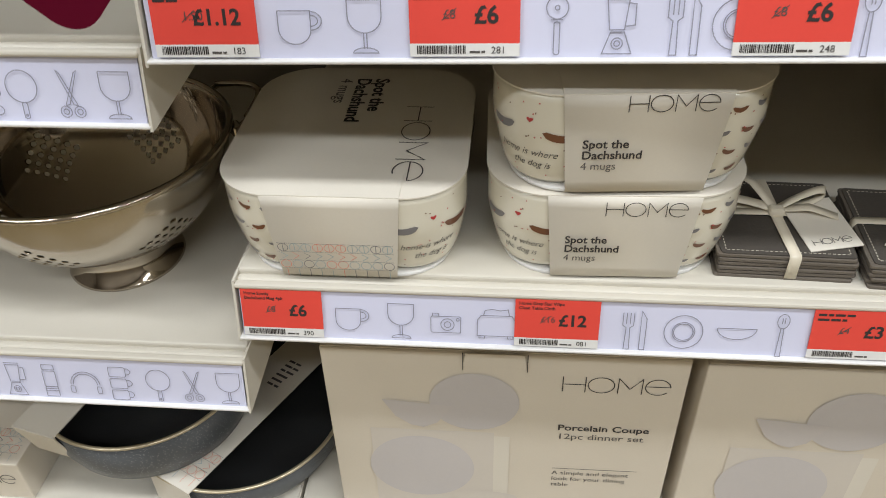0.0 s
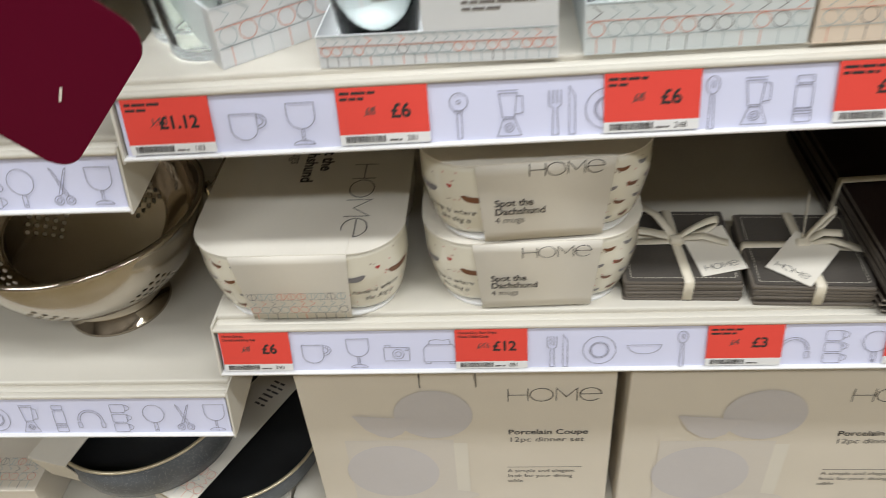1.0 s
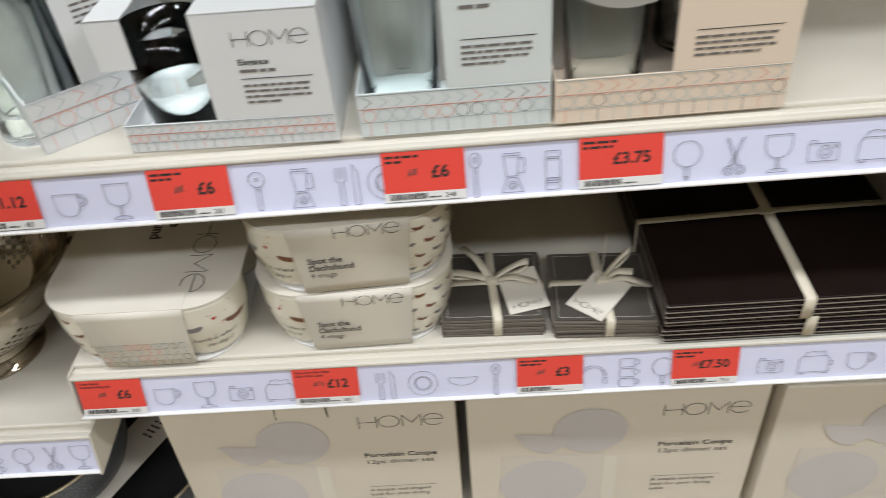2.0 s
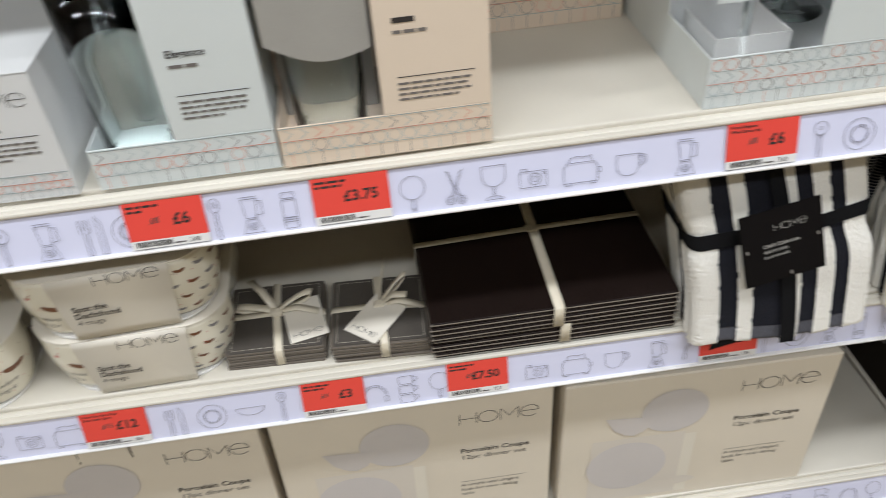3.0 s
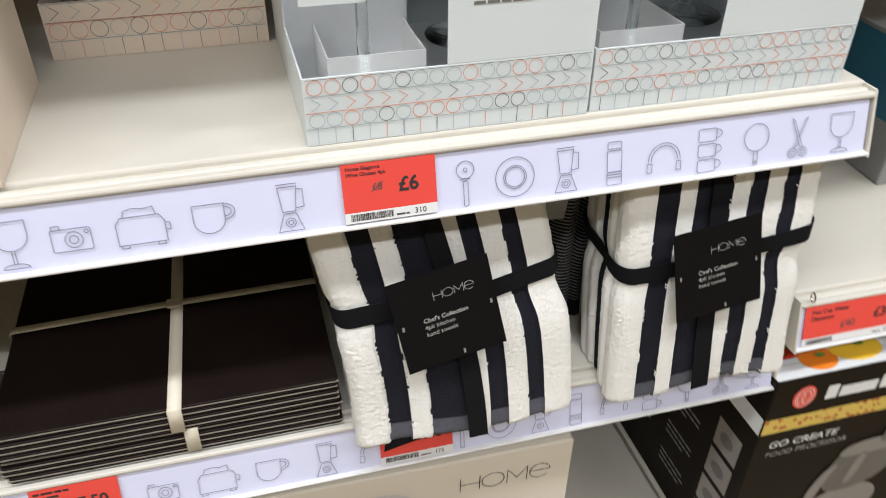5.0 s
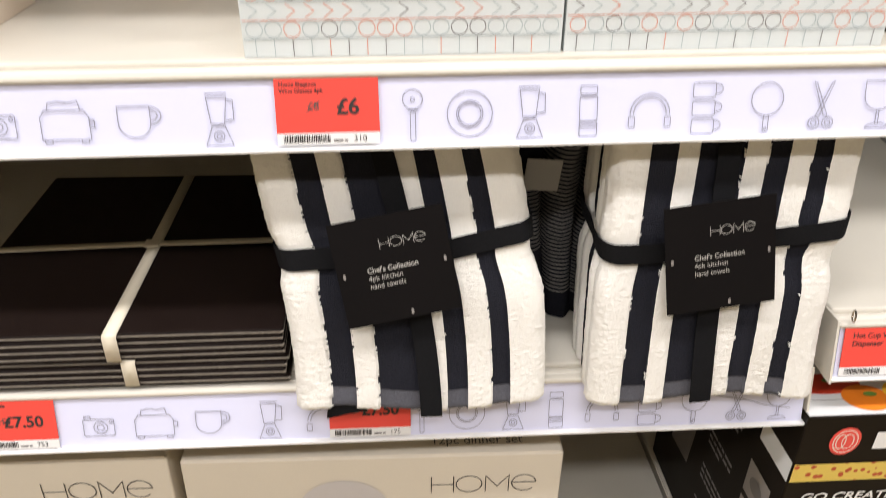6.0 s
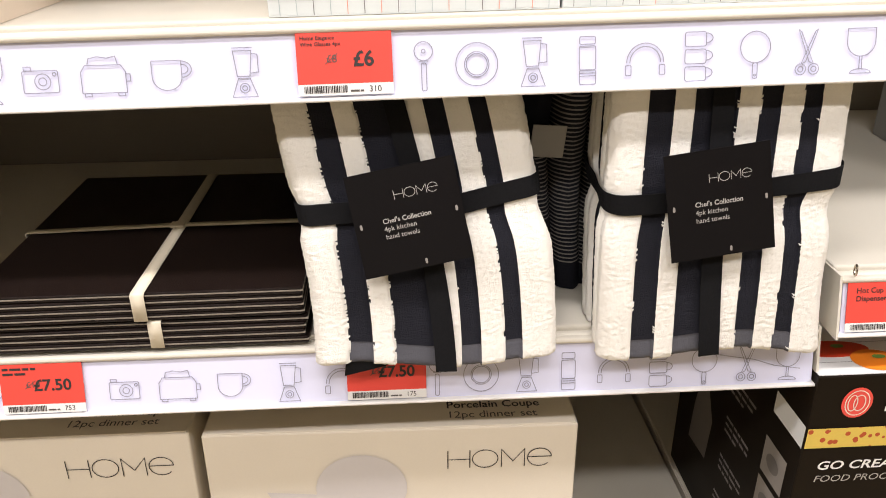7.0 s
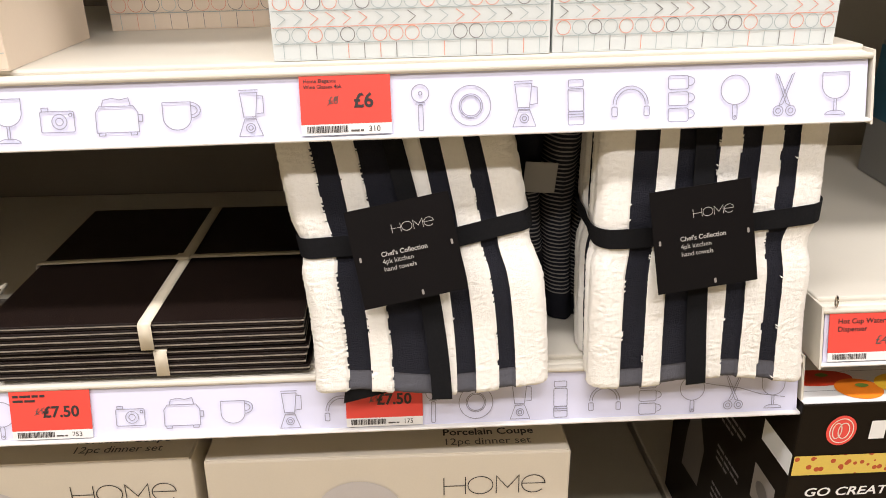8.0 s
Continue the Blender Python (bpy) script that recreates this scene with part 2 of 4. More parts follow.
def bars(parent, material, m, rows, h, gap, w, seed=1):
    """Writing too small to read: plain bars."""
    rng = random.Random(seed)
    P = []
    for i in range(rows):
        x = 0
        end = w * (1 if i < rows - 1 else rng.uniform(0.5, 0.9))
        while x < end - h:
            ww = min(rng.uniform(1.5, 4.5) * h, end - x)
            P.append(grid_rect(x, -i * (h + gap), x + ww, -i * (h + gap) + h * 0.8))
            x += ww + h * 0.5
    return put("small_print", mesh("small_print", *fills(P), material), parent, m)


def home_word(w, thick):
    """The wide thin-line word on the packs: four letters, w metres wide."""
    s = w / 4.05
    k = 0.84
    L = [([(0, 0), (0, 1)], 0), ([(0, 0.5), (0.86, 0.5)], 0), ([(0.86, 0), (0.86, 1)], 0), (circle(1.46, 0.5, 0.5, 0.5, 26), 1),
         ([(2.1, 0), (2.1, 1), (2.55, 0.32), (3.0, 1), (3.0, 0)], 0),
         ([(3.12, 0.53), (4.05, 0.53)] + circle(3.59, 0.5, 0.47, 0.5, 22, 6, 318), 0)]
    return strokes([([(x * s, y * s * k) for x, y in p], c) for p, c in L], thick)


def home(parent, w, thick, material, m):
    return put("line_lettering", mesh("line_lettering", *home_word(w, thick), material), parent, m)


# ---- the line drawings on the shelf strips (unit: height 1, centred) ----
def drawing(kind):
    C = circle
    if kind == "mug":
        return [([(-.55, .42), (.33, .42), (.33, -.05)] + C(-.11, -.05, .44, .4, 14, 0, -180) + [(-.55, .42)], 0), (C(.33, .16, .3, .24, 12, 90, -90), 0), (C(.33, .16, .2, .14, 10, 90, -90), 0)]
    if kind == "glass":
        return [([(-.33, .5), (.33, .5)] + C(0, .2, .33, .32, 14, 0, -180) + [(-.33, .5)], 0), ([(-.03, -.12), (-.03, -.42)], 0), ([(.03, -.12), (.03, -.42)], 0), ([(-.25, -.5)] + C(0, -.5, .25, .1, 10, 180, 0) + [(-.25, -.5)], 0)]
    if kind == "camera":
        return [(rounded(.9, .56, .05, 3, 0, -.06), 1), (C(.05, -.06, .2), 1), (C(.05, -.06, .1), 1), (grid_rect(-.4, .22, -.22, .32), 1), (C(.36, .12, .045, None, 10), 1)]
    if kind == "toaster":
        return [([(-.5, -.35), (-.5, .12), (-.4, .27), (.4, .27), (.5, .12), (.5, -.35)], 1), ([(-.34, .27), (-.3, .42), (-.1, .46), (.1, .42), (.3, .46), (.34, .27)], 0), (grid_rect(.5, -.1, .6, .06), 1), (grid_rect(-.45, -.42, -.3, -.35), 1), (grid_rect(.3, -.42, .45, -.35), 1)]
    if kind == "blender":
        return [([(-.22, .44), (.16, .44), (.1, -.08), (-.16, -.08)], 1), ([(-.24, .5), (.18, .5)], 0), ([(.16, .38), (.28, .36), (.28, 0), (.12, -.02)], 0), ([(-.14, -.12), (.1, -.12), (.24, -.5), (-.28, -.5)], 1), (C(-.02, -.32, .1, None, 14), 1), (C(-.02, -.32, .05, None, 10), 1)]
    if kind == "flask":
        return [(rounded(.34, .16, .03, 3, 0, .42), 1), (rounded(.36, .5, .04, 3, 0, .05), 1), (rounded(.36, .3, .04, 3, 0, -.36), 1), ([(-.18, -.27), (.18, -.27)], 0), ([(-.18, -.33), (.18, -.33)], 0)]
    if kind == "phones":
        return [(C(0, -.1, .46, .46, 18, 180, 0), 0), (C(0, -.1, .38, .38, 18, 180, 0), 0), (rounded(.14, .24, .03, 2, -.42, -.28), 1), (rounded(.14, .24, .03, 2, .42, -.28), 1)]
    if kind == "stack":
        out = []
        for k in (-.36, 0, .36):
            out += [(rounded(.46, .3, .05, 3, -.06, k), 1), (C(.17, k + .02, .14, .1, 10, 90, -90), 0)]
        return out
    if kind == "pan":
        return [(C(0, .16, .34), 1), (rounded(.11, .34, .04, 3, 0, -.35), 1), (C(0, -.45, .022, None, 8), 1)]
    if kind == "scissors":
        return [([(-.22, .5), (-.16, .46), (.14, -.24), (.04, -.2)], 1), ([(.22, .5), (.16, .46), (-.14, -.24), (-.04, -.2)], 1), (C(-.15, -.36, .12, None, 14), 1), (C(.15, -.36, .12, None, 14), 1), (C(-.15, -.36, .06, None, 10), 1), (C(.15, -.36, .06, None, 10), 1)]
    if kind == "cutter":
        return [(C(0, .3, .19), 1), (C(0, .3, .04, None, 10), 1), ([(-.1, .1), (.1, .1)], 0), (rounded(.1, .56, .03, 2, 0, -.22), 1)]
    if kind == "plate":
        return [(C(0, 0, .48), 1), (C(0, 0, .28), 1), (C(0, 0, .24), 1)]
    if kind == "fork":
        return [([(-.28, .44), (-.28, .12), (-.2, .06), (-.22, -.5), (-.1, -.5), (-.12, .06), (-.04, .12), (-.04, .44)], 0), ([(-.2, .44), (-.2, .16)], 0), ([(-.12, .44), (-.12, .16)], 0), ([(.12, .5), (.24, .3), (.24, -.5), (.12, -.5)], 1)]
    if kind == "bowl":
        return [([(-.62, .2), (.62, .2)] + C(0, .2, .62, .4, 18, 0, -180), 0)]
    return [(C(0, .34, .12, .17, 16), 1), ([(-.02, .42), (-.02, .28)], 0), ([(.03, .42), (.03, .28)], 0), ([(-.03, .17), (-.05, -.5), (.05, -.5), (.03, .17)], 0)]


HEIGHTS = {"mug": .019, "glass": .026, "camera": .022, "toaster": .025, "blender": .0275, "flask": .027, "phones": .024, "stack": .0275, "pan": .0265, "scissors": .0265, "cutter": .028, "plate": .0255, "fork": .029, "bowl": .02, "spoon": .031}
DRAWN = {}


def icon(kind, parent, x, y, z, lean, grow):
    if kind not in DRAWN:
        h = HEIGHTS[kind]
        DRAWN[kind] = mesh("printed_icon", *strokes([([(a * h, b * h) for a, b in p], c) for p, c in drawing(kind)], 0.00052), INKLINE)
    return put("printed_icon", DRAWN[kind], parent, pose(x, y, z, 90 - lean) @ Matrix.Diagonal((grow, grow, 1, 1)))


def shelf(name, x0, x1, y0, z_top, label, icons=(), depth=0.47, strip=0.0455, lean=14.0, grow=1.17, slope=0.0):
    """A pressed steel shelf with a rolled front edge, a clear ticket rail, its paper strip and end brackets."""
    t = thing(name, pose(0, y0, z_top) @ pose(0, 0, 0, -slope) @ pose(0, -y0, -z_top), label, "shelf", "gondola shelves")
    yb = y0 + depth
    zs = z_top - 0.006
    part("deck", block(x0, x1, y0 + 0.012, yb, z_top - 0.024, z_top, 0.002), SHELF, t)
    part("front_lip", block(x0, x1, y0 + 0.004, y0 + 0.0125, z_top - strip - 0.006, z_top - 0.0035, 0.0035, 3), SHELF, t)
    part("top_bead", block(x0, x1, y0 - 0.003, y0 + 0.0045, z_top - 0.0085, z_top - 0.004, 0.0018, 2), SHELF, t)
    s = math.tan(radians(lean)) * strip
    # the rail leans a little so that its foot stands proud
    part("paper_strip", block(x0 + 0.003, x1 - 0.003, -0.0012, 0, -strip + 0.003, 0), PAPER, t, "lilac-white printed paper strip", pose(0, y0 + 0.001, zs - 0.003, -lean))
    part("rail_foot", block(x0, x1, y0 - s - 0.0035, y0 + 0.005, zs - strip - 0.0008, zs - strip + 0.0016, 0.0009), WHITECARD, t)
    for xe in (x0 - 0.0012, x1 - 0.0008):
        bm = prism([(0, 0), (0.03, 0), (depth - 0.01, 0), (depth - 0.01, -0.03), (0.10, -0.045), (0.006 - s, -strip - 0.0065), (-s - 0.002, -strip - 0.0065)], 0.002)
        part("end_bracket", bm, SHELF, t, "", pose(xe, y0 - 0.001, z_top - 0.002) @ Matrix(((0, 0, 1, 0), (1, 0, 0, 0), (0, 1, 0, 0), (0, 0, 0, 1))))
    for kind, x in icons:
        zc = -strip * 0.5 - 0.003
        icon(kind, t, x, y0 + 0.001 - 0.0018 + zc * math.tan(radians(lean)), zs + zc, lean, grow)
    return t


def ticket(x, y0, z_top, price, was, digits, title=(), w=0.064, lean=14.0, label=""):
    """A red price ticket with a white bar-code foot, slid into the rail. x: its left edge."""
    t = thing("price_ticket", pose(x, y0 - 0.0012, z_top - 0.0085, -lean), label or "red card price ticket with a white bar-code foot", "price ticket", "price tickets")
    h = 0.0412
    part("ticket_card", block(0, w, -0.0012, -0.0004, -0.0337, 0), RED, t)
    part("ticket_foot", block(0, w, -0.0012, -0.0004, -h, -0.0337), WHITECARD, t, "white bar-code foot")
    yy = -0.0015
    price and write(t, price, 0.0098 if len(price) < 4 else 0.0092, BLACKINK, front(w - 0.0265 if len(price) < 3 else (w - 0.031 if len(price) < 4 else w - 0.0385), yy, -0.0222), 0.036)
    if was:
        write(t, was, 0.0052 if w < 0.1 else 0.0078, DARKINK, front(0.0195 if w < 0.1 else 0.040, yy, -0.0195 if w < 0.1 else -0.027))
        put("strike_line", mesh("strike_line", *strokes([([(0, 0), (0.0085, 0.0068)], 0)], 0.0005), DARKINK), t, front(0.0190 if w < 0.1 else 0.042, yy - 0.0001, -0.0205 if w < 0.1 else -0.027))
    if title:
        for i, line in enumerate(title):
            write(t, line, 0.0026 if w < 0.1 else 0.0044, BLACKINK, front(0.0028 if w < 0.1 else 0.007, yy, -0.0046 - i * 0.0040 if w < 0.1 else -0.0085 - i * 0.0068), 0.02)
    else:
        bars(t, BLACKINK, front(0.0028, yy, -0.005), 2, 0.0024, 0.0016, 0.026, int(x * 1000) + 7)
    rng = random.Random(int(x * 997) + 3)
    P, u = [], 0.0
    while u < 0.029:
        ww = rng.choice((0.0003, 0.0006, 0.0009))
        P.append(grid_rect(u, 0, u + ww, 0.0048))
        u += ww + rng.choice((0.0003, 0.0005))
    put("bar_code", mesh("bar_code", *fills(P), BLACKINK), t, front(0.004, yy, -h + 0.0016))
    digits and write(t, digits, 0.0040, BLACKINK, front(w - 0.0165, yy, -h + 0.0018))
    bars(t, DARKINK, front(w - 0.029, yy, -h + 0.002), 1, 0.0016, 0.001, 0.012, 5)
    return t


def band(w, rows="ocovl", s=0.0125, seed=3):
    """The printed border of thin shapes: divided circles, arrows, circles and uprights in rows. Returns verts, faces, material indices."""
    rng = random.Random(seed)
    V, F, I = [], [], []
    n = max(2, int(w / s))
    s = w / n
    for r, kind in enumerate(rows):
        y = r * s * 0.98
        for i in range(n):
            cx = (i + 0.5) * s
            ink = rng.choice((0, 1, 2, 2)) if kind != "c" else rng.choice((0, 2, 2, 1, 1))
            if kind == "l":
                L = [([(cx, y), (cx, y + s * 0.9)], 0)]
            elif kind in "oc":
                L = [(circle(cx, y + s * 0.48, s * 0.44, None, 16), 1)]
                if kind == "o":
                    L.append(([(cx, y + s * 0.04), (cx, y + s * 0.92)], 0))
            else:
                L = [([(cx - s * 0.25, y + s * 0.85), (cx + s * 0.25, y + s * 0.48), (cx - s * 0.25, y + s * 0.1)], 0)]
            v, f = strokes(L, 0.0005)
            F += [tuple(k + len(V) for k in q) for q in f]
            I += [ink] * len(f)
            V += v
        v, f = strokes([([(0, y + s * 0.96), (w, y + s * 0.96)], 0)], 0.0003)
        F += [tuple(k + len(V) for k in q) for q in f]
        I += [0] * len(f)
        V += v
    return V, F, I


def print_band(parent, w, m, rows="lcvo", s=0.0125, seed=3):
    V, F, I = band(w, rows, s, seed)
    return put("printed_border", mesh("printed_border", V, F, [GREYPRINT, ORANGELINE, TEALLINE], I), parent, m)


# ---- setting ----
def slab(name, bm, material, label, category):
    return tagged(part(name, bm, material, None), label, category, "", "structure")


slab("floor", block(-4, 5.5, -3, 1.2, FLOOR - 0.1, FLOOR), FLOORMAT, "beige speckled vinyl store floor", "floor")
slab("ceiling", block(-4, 5.5, -3, 1.2, 3.25, 3.35), CEILMAT, "pale store ceiling above the aisle", "ceiling")
slab("wall_south", block(-4, 5.5, -3.1, -3.0, FLOOR, 3.25), WALLMAT, "plain wall across the aisle", "wall")
slab("wall_north", block(-4, 5.5, 1.2, 1.3, FLOOR, 3.25), WALLMAT, "plain wall behind the shelving", "wall")
slab("wall_west", block(-4.1, -4, -3, 1.2, FLOOR, 3.25), WALLMAT, "plain wall at the aisle's end", "wall")
slab("wall_east", block(5.5, 5.6, -3, 1.2, FLOOR, 3.25), WALLMAT, "plain wall at the aisle's end", "wall")
for i, bx in enumerate((-1.26, -0.006, 1.252)):
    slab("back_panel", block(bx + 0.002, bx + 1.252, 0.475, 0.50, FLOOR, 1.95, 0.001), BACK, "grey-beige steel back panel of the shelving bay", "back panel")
    slab("upright", block(bx - 0.014, bx + 0.0015, 0.466, 0.506, FLOOR, 1.96, 0.002), SHELF, "cream slotted steel upright between shelving bays", "upright")
    slab("plinth", block(bx + 0.004, bx + 1.25, 0.07, 0.46, FLOOR, 0.19), SHELF, "cream steel plinth under the bottom shelf", "plinth")

TOP, MID, BASE = 0.8755, 0.625, 0.280
YT, YM, YB = 0.0, 0.0, 0.0
SLOPE = 1.5
# the top shelf hangs a little askew
TILT_TOP = pose(0, 0, 0.8622) @ pose(0, 0, 0, 0, -0.90, 0) @ pose(0, 0, -TOP)
top = shelf("top_shelf", -0.013, 1.256, YT, TOP, "cream steel shelf with a lilac icon strip, holding boxed glasses",
      (("mug", .083), ("glass", .1225), ("cutter", .234), ("blender", .269), ("fork", .3055), ("plate", .335), ("spoon", .405), ("blender", .434), ("flask", .465), ("pan", .568), ("scissors", .604), ("glass", .637), ("camera", .671), ("toaster", .712), ("mug", .756), ("blender", .805),
       ("cutter", .925), ("plate", .961), ("blender", 1.0), ("flask", 1.037), ("phones", 1.077), ("stack", 1.114), ("pan", 1.154), ("scissors", 1.191), ("glass", 1.229)))
top.matrix_basis = TILT_TOP @ top.matrix_basis
middle = shelf("middle_shelf", 0.0, 1.25, YM, MID, "cream steel shelf with a lilac icon strip, with mugs and mats",
      (("mug", .091), ("glass", .130), ("camera", .165), ("toaster", .204), ("fork", .309), ("plate", .345), ("bowl", .384), ("spoon", .4165), ("phones", .511), ("stack", .546), ("pan", .579), ("camera", .682), ("toaster", .724), ("mug", .768), ("blender", .813),
       ("phones", .855), ("cutter", .932), ("plate", .968), ("blender", 1.006), ("flask", 1.040), ("phones", 1.078), ("stack", 1.117), ("pan", 1.154), ("scissors", 1.190), ("glass", 1.225)))
# a crease in the strip by the towels
put("paper_crease", mesh("paper_crease", *strokes([([(1.130, -0.0085), (1.150, -0.0115), (1.172, -0.0165), (1.196, -0.0205), (1.214, -0.0265), (1.236, -0.0300)], 0)], 0.0006), INKLINE), middle, pose(0, -0.0009, MID - 0.0085, 76))
shelf("bottom_shelf", 0.0, 1.238, YB, BASE, "cream steel bottom shelf holding boxed dinner sets",
      (("mug", .82), ("blender", .87), ("cutter", .93), ("plate", .968), ("blender", 1.006), ("flask", 1.040), ("stack", 1.09), ("phones", 1.13), ("pan", 1.165), ("scissors", 1.20)), slope=SLOPE)
shelf("upper_left_shelf", -1.25, -0.022, 0.0, 0.8165, "cream steel shelf with a lilac icon strip in the next bay",
      (("glass", -.042), ("scissors", -.073), ("pan", -.105), ("stack", -.13), ("phones", -.16), ("flask", -.19)))
shelf("lower_left_shelf", -1.25, -0.003, -0.012, 0.5495, "cream steel shelf with a lilac icon strip, holding a colander",
      (("glass", -.019), ("scissors", -.050), ("pan", -.080), ("stack", -.113), ("phones", -.145), ("flask", -.176), ("blender", -.207), ("plate", -.242), ("cutter", -.275)))
shelf("left_bottom_shelf", -1.25, -0.006, 0.0, 0.280, "cream steel bottom shelf holding frying pans", (), slope=SLOPE)
shelf("right_shelf", 1.257, 2.50, -0.002, 0.673, "cream steel shelf in the next bay with price tickets", ())
shelf("right_bottom_shelf", 1.245, 2.50, -0.022, 0.2765, "cream steel bottom shelf under boxed appliances", (), strip=0.026)
# an unseen shelf added above each bay, set to shade the decks below
for ux0, ux1, uz in ((-1.25, -0.014, 1.0), (0.0, 1.25, 1.20), (1.265, 2.50, 1.12)):
    shelf("unseen_shade_shelf", ux0, ux1, 0.03 if ux0 > -1 else -0.02, uz, "unseen cream steel shelf added above the stocked ones to shade them", (), 0.44 if ux0 > -1 else 0.49)

for x, p, was, dg, ti in ((-0.006, "£1.12", "1.50", "183", ()), (0.149, "£6", "£8", "281", ()), (0.333, "£6", "£8", "248", ()), (0.485, "£3.75", "", "", ()), (0.840, "£6", "£8", "310", ("Home Elegance", "Wine Glasses 4pk"))):
    tk = ticket(x, YT, TOP, p, was, dg, ti)
    tk.matrix_basis = TILT_TOP @ tk.matrix_basis
for x, p, was, dg, ti in ((0.0045, "£6", "£8", "390", ("Home Spotty", "Dachshund Mug 4pk")), (0.218, "£12", "£16", "081", ("Home Grey Star Wipe", "Clean Table Cloth")), (0.437, "£3", "£4", "", ()), (0.587, "£7.50", "£10", "753", ()), (0.859, "£7.50", "£10", "175", ())):
    ticket(x, YM, MID, p, was, dg, ti)
ticket(1.263, -0.002, 0.673, "£30", "£40", "107", ("Hot Cup Water", "Dispenser"), 0.108)
low = ticket(1.262, -0.022, 0.2765, "", "", "", (), 0.11)
low.matrix_basis = low.matrix_basis @ Matrix.Diagonal((1, 1, 0.56, 1))


# ---- mug packs ----
MUG_H = 0.074


def mug_r(h):
    """The mug's outside radius at a height: a round-bellied cup on a small foot."""
    k = min(max(h / MUG_H, 0), 1)
    return 0.033 + 0.0125 * min(1, (k / 0.60)) ** 0.62 - (0.0 if k > 0.03 else 0.0015)


def mug_mesh():
    V, F = [], []
    prof = [(mug_r(MUG_H * i / 14), MUG_H * i / 14) for i in range(15)] + [(mug_r(MUG_H) - 0.0032, MUG_H), (mug_r(MUG_H) - 0.004, MUG_H * 0.5), (0.026, 0.006), (0.0, 0.005)]
    prof = [(0.0, 0.0015), (0.030, 0.0)] + prof
    n = 40
    for r, z in prof:
        V += [(max(r, 1e-4) * math.cos(2 * math.pi * i / n), max(r, 1e-4) * math.sin(2 * math.pi * i / n), z) for i in range(n)]
    for j in range(len(prof) - 1):
        for i in range(n):
            k = (i + 1) % n
            F.append((j * n + i, j * n + k, (j + 1) * n + k, (j + 1) * n + i))
    return mesh("mug", V, F, MUG, smooth=True)


MUG_MESH = mug_mesh()


def on_mug(V, deg, h0):
    """Bends a flat print round the mug: u runs round it, v up."""
    out = []
    for u, v, _ in V:
        h = h0 + v
        r = mug_r(h) + 0.00035
        a = radians(deg) + u / 0.045
        out.append((r * math.cos(a), r * math.sin(a), h))
    return out


def blob(w, h, bend=0.0):
    """A plain long rounded shape, cut fine so that it bends with the china."""
    top = [(-w / 2 + w * i / 10, 0.5 * h * math.sqrt(max(0, 1 - (2 * i / 10 - 1) ** 4)) + bend * (i / 10 - 0.5) ** 2) for i in range(11)]
    bot = [(-w / 2 + w * i / 10, -0.5 * h * math.sqrt(max(0, 1 - (2 * i / 10 - 1) ** 4)) + bend * (i / 10 - 0.5) ** 2) for i in range(11)]
    V = [(x, y, 0) for x, y in top] + [(x, y, 0) for x, y in bot]
    return V, [(i, i + 11, i + 12, i + 1) for i in range(10)]


def fine_words(text, size, shear):
    me = words(text, size, -0.008, shear, 0.9)
    return [tuple(v.co) for v in me.vertices], [tuple(p.vertices) for p in me.polygons]


def decorate(mug, kind, deg, seed):
    """Prints on one mug. kind: 'pair' carries two long shapes, a heart and handwriting, 'small' many short shapes."""
    rng = random.Random(seed)
    inks = (BROWN, GREYPRINT, REDPRINT, BLACKINK)
    dots = [[], [], []]

    def add(vf, d, h, ink, tilt=0.0, name="printed_shape"):
        v, f = vf
        c, s = math.cos(tilt), math.sin(tilt)
        v = on_mug([(x * c - y * s, x * s + y * c, 0) for x, y, _ in v], d, h)
        if name == "printed_dots":
            dots[1].extend(tuple(k + len(dots[0]) for k in q) for q in f)
            dots[2].extend([ink] * len(f))
            dots[0].extend(v)
        else:
            put(name, mesh(name, v, f, inks[ink]), mug)

    for i in range(44):
        add(blob(0.0011, 0.0011), deg + rng.uniform(-85, 85), rng.uniform(0.008, 0.069), rng.choice((0, 2, 2)), 0.0, "printed_dots")
    if kind == "pair":
        add(blob(0.025, 0.0060, 0.012), deg + 14, 0.043, 0, -0.06)
        add(blob(0.023, 0.0058, 0.012), deg - 42, 0.0455, 1, 0.06)
        heart = [(0.0024 * math.sin(t) ** 3, 0.0021 * (13 * math.cos(t) - 5 * math.cos(2 * t) - 2 * math.cos(3 * t)) / 16, 0) for t in [2 * math.pi * i / 18 for i in range(18)]]
        add((heart, [tuple(range(18))]), deg - 13, 0.055, 2, 0.0, "printed_heart")
        add(fine_words("home is where", 0.0060, 0.42), deg - 47, 0.0262, 3, 0.0, "handwriting")
        add(fine_words("the dog is", 0.0060, 0.42), deg - 33, 0.0165, 3, 0.0, "handwriting")
    else:
        for r in range(4):
            for c in range(-3, 4):
                d = deg + c * 24 + (12 if r % 2 else 0)
                ink = (r + c) % 2
                tl = rng.uniform(-0.25, 0.25)
                add(blob(0.0115, 0.0034, 0.008), d, 0.012 + r * 0.0165, ink, tl)
    tagged(put("printed_dots", mesh("printed_dots", dots[0], dots[1], list(inks), dots[2]), mug), kind="stuff")


def sleeve_y(f):
    """How the sleeve's front bows from lid to tray."""
    return -0.0006 - 0.0012 * math.sin(f * math.pi) + 0.0045 * f


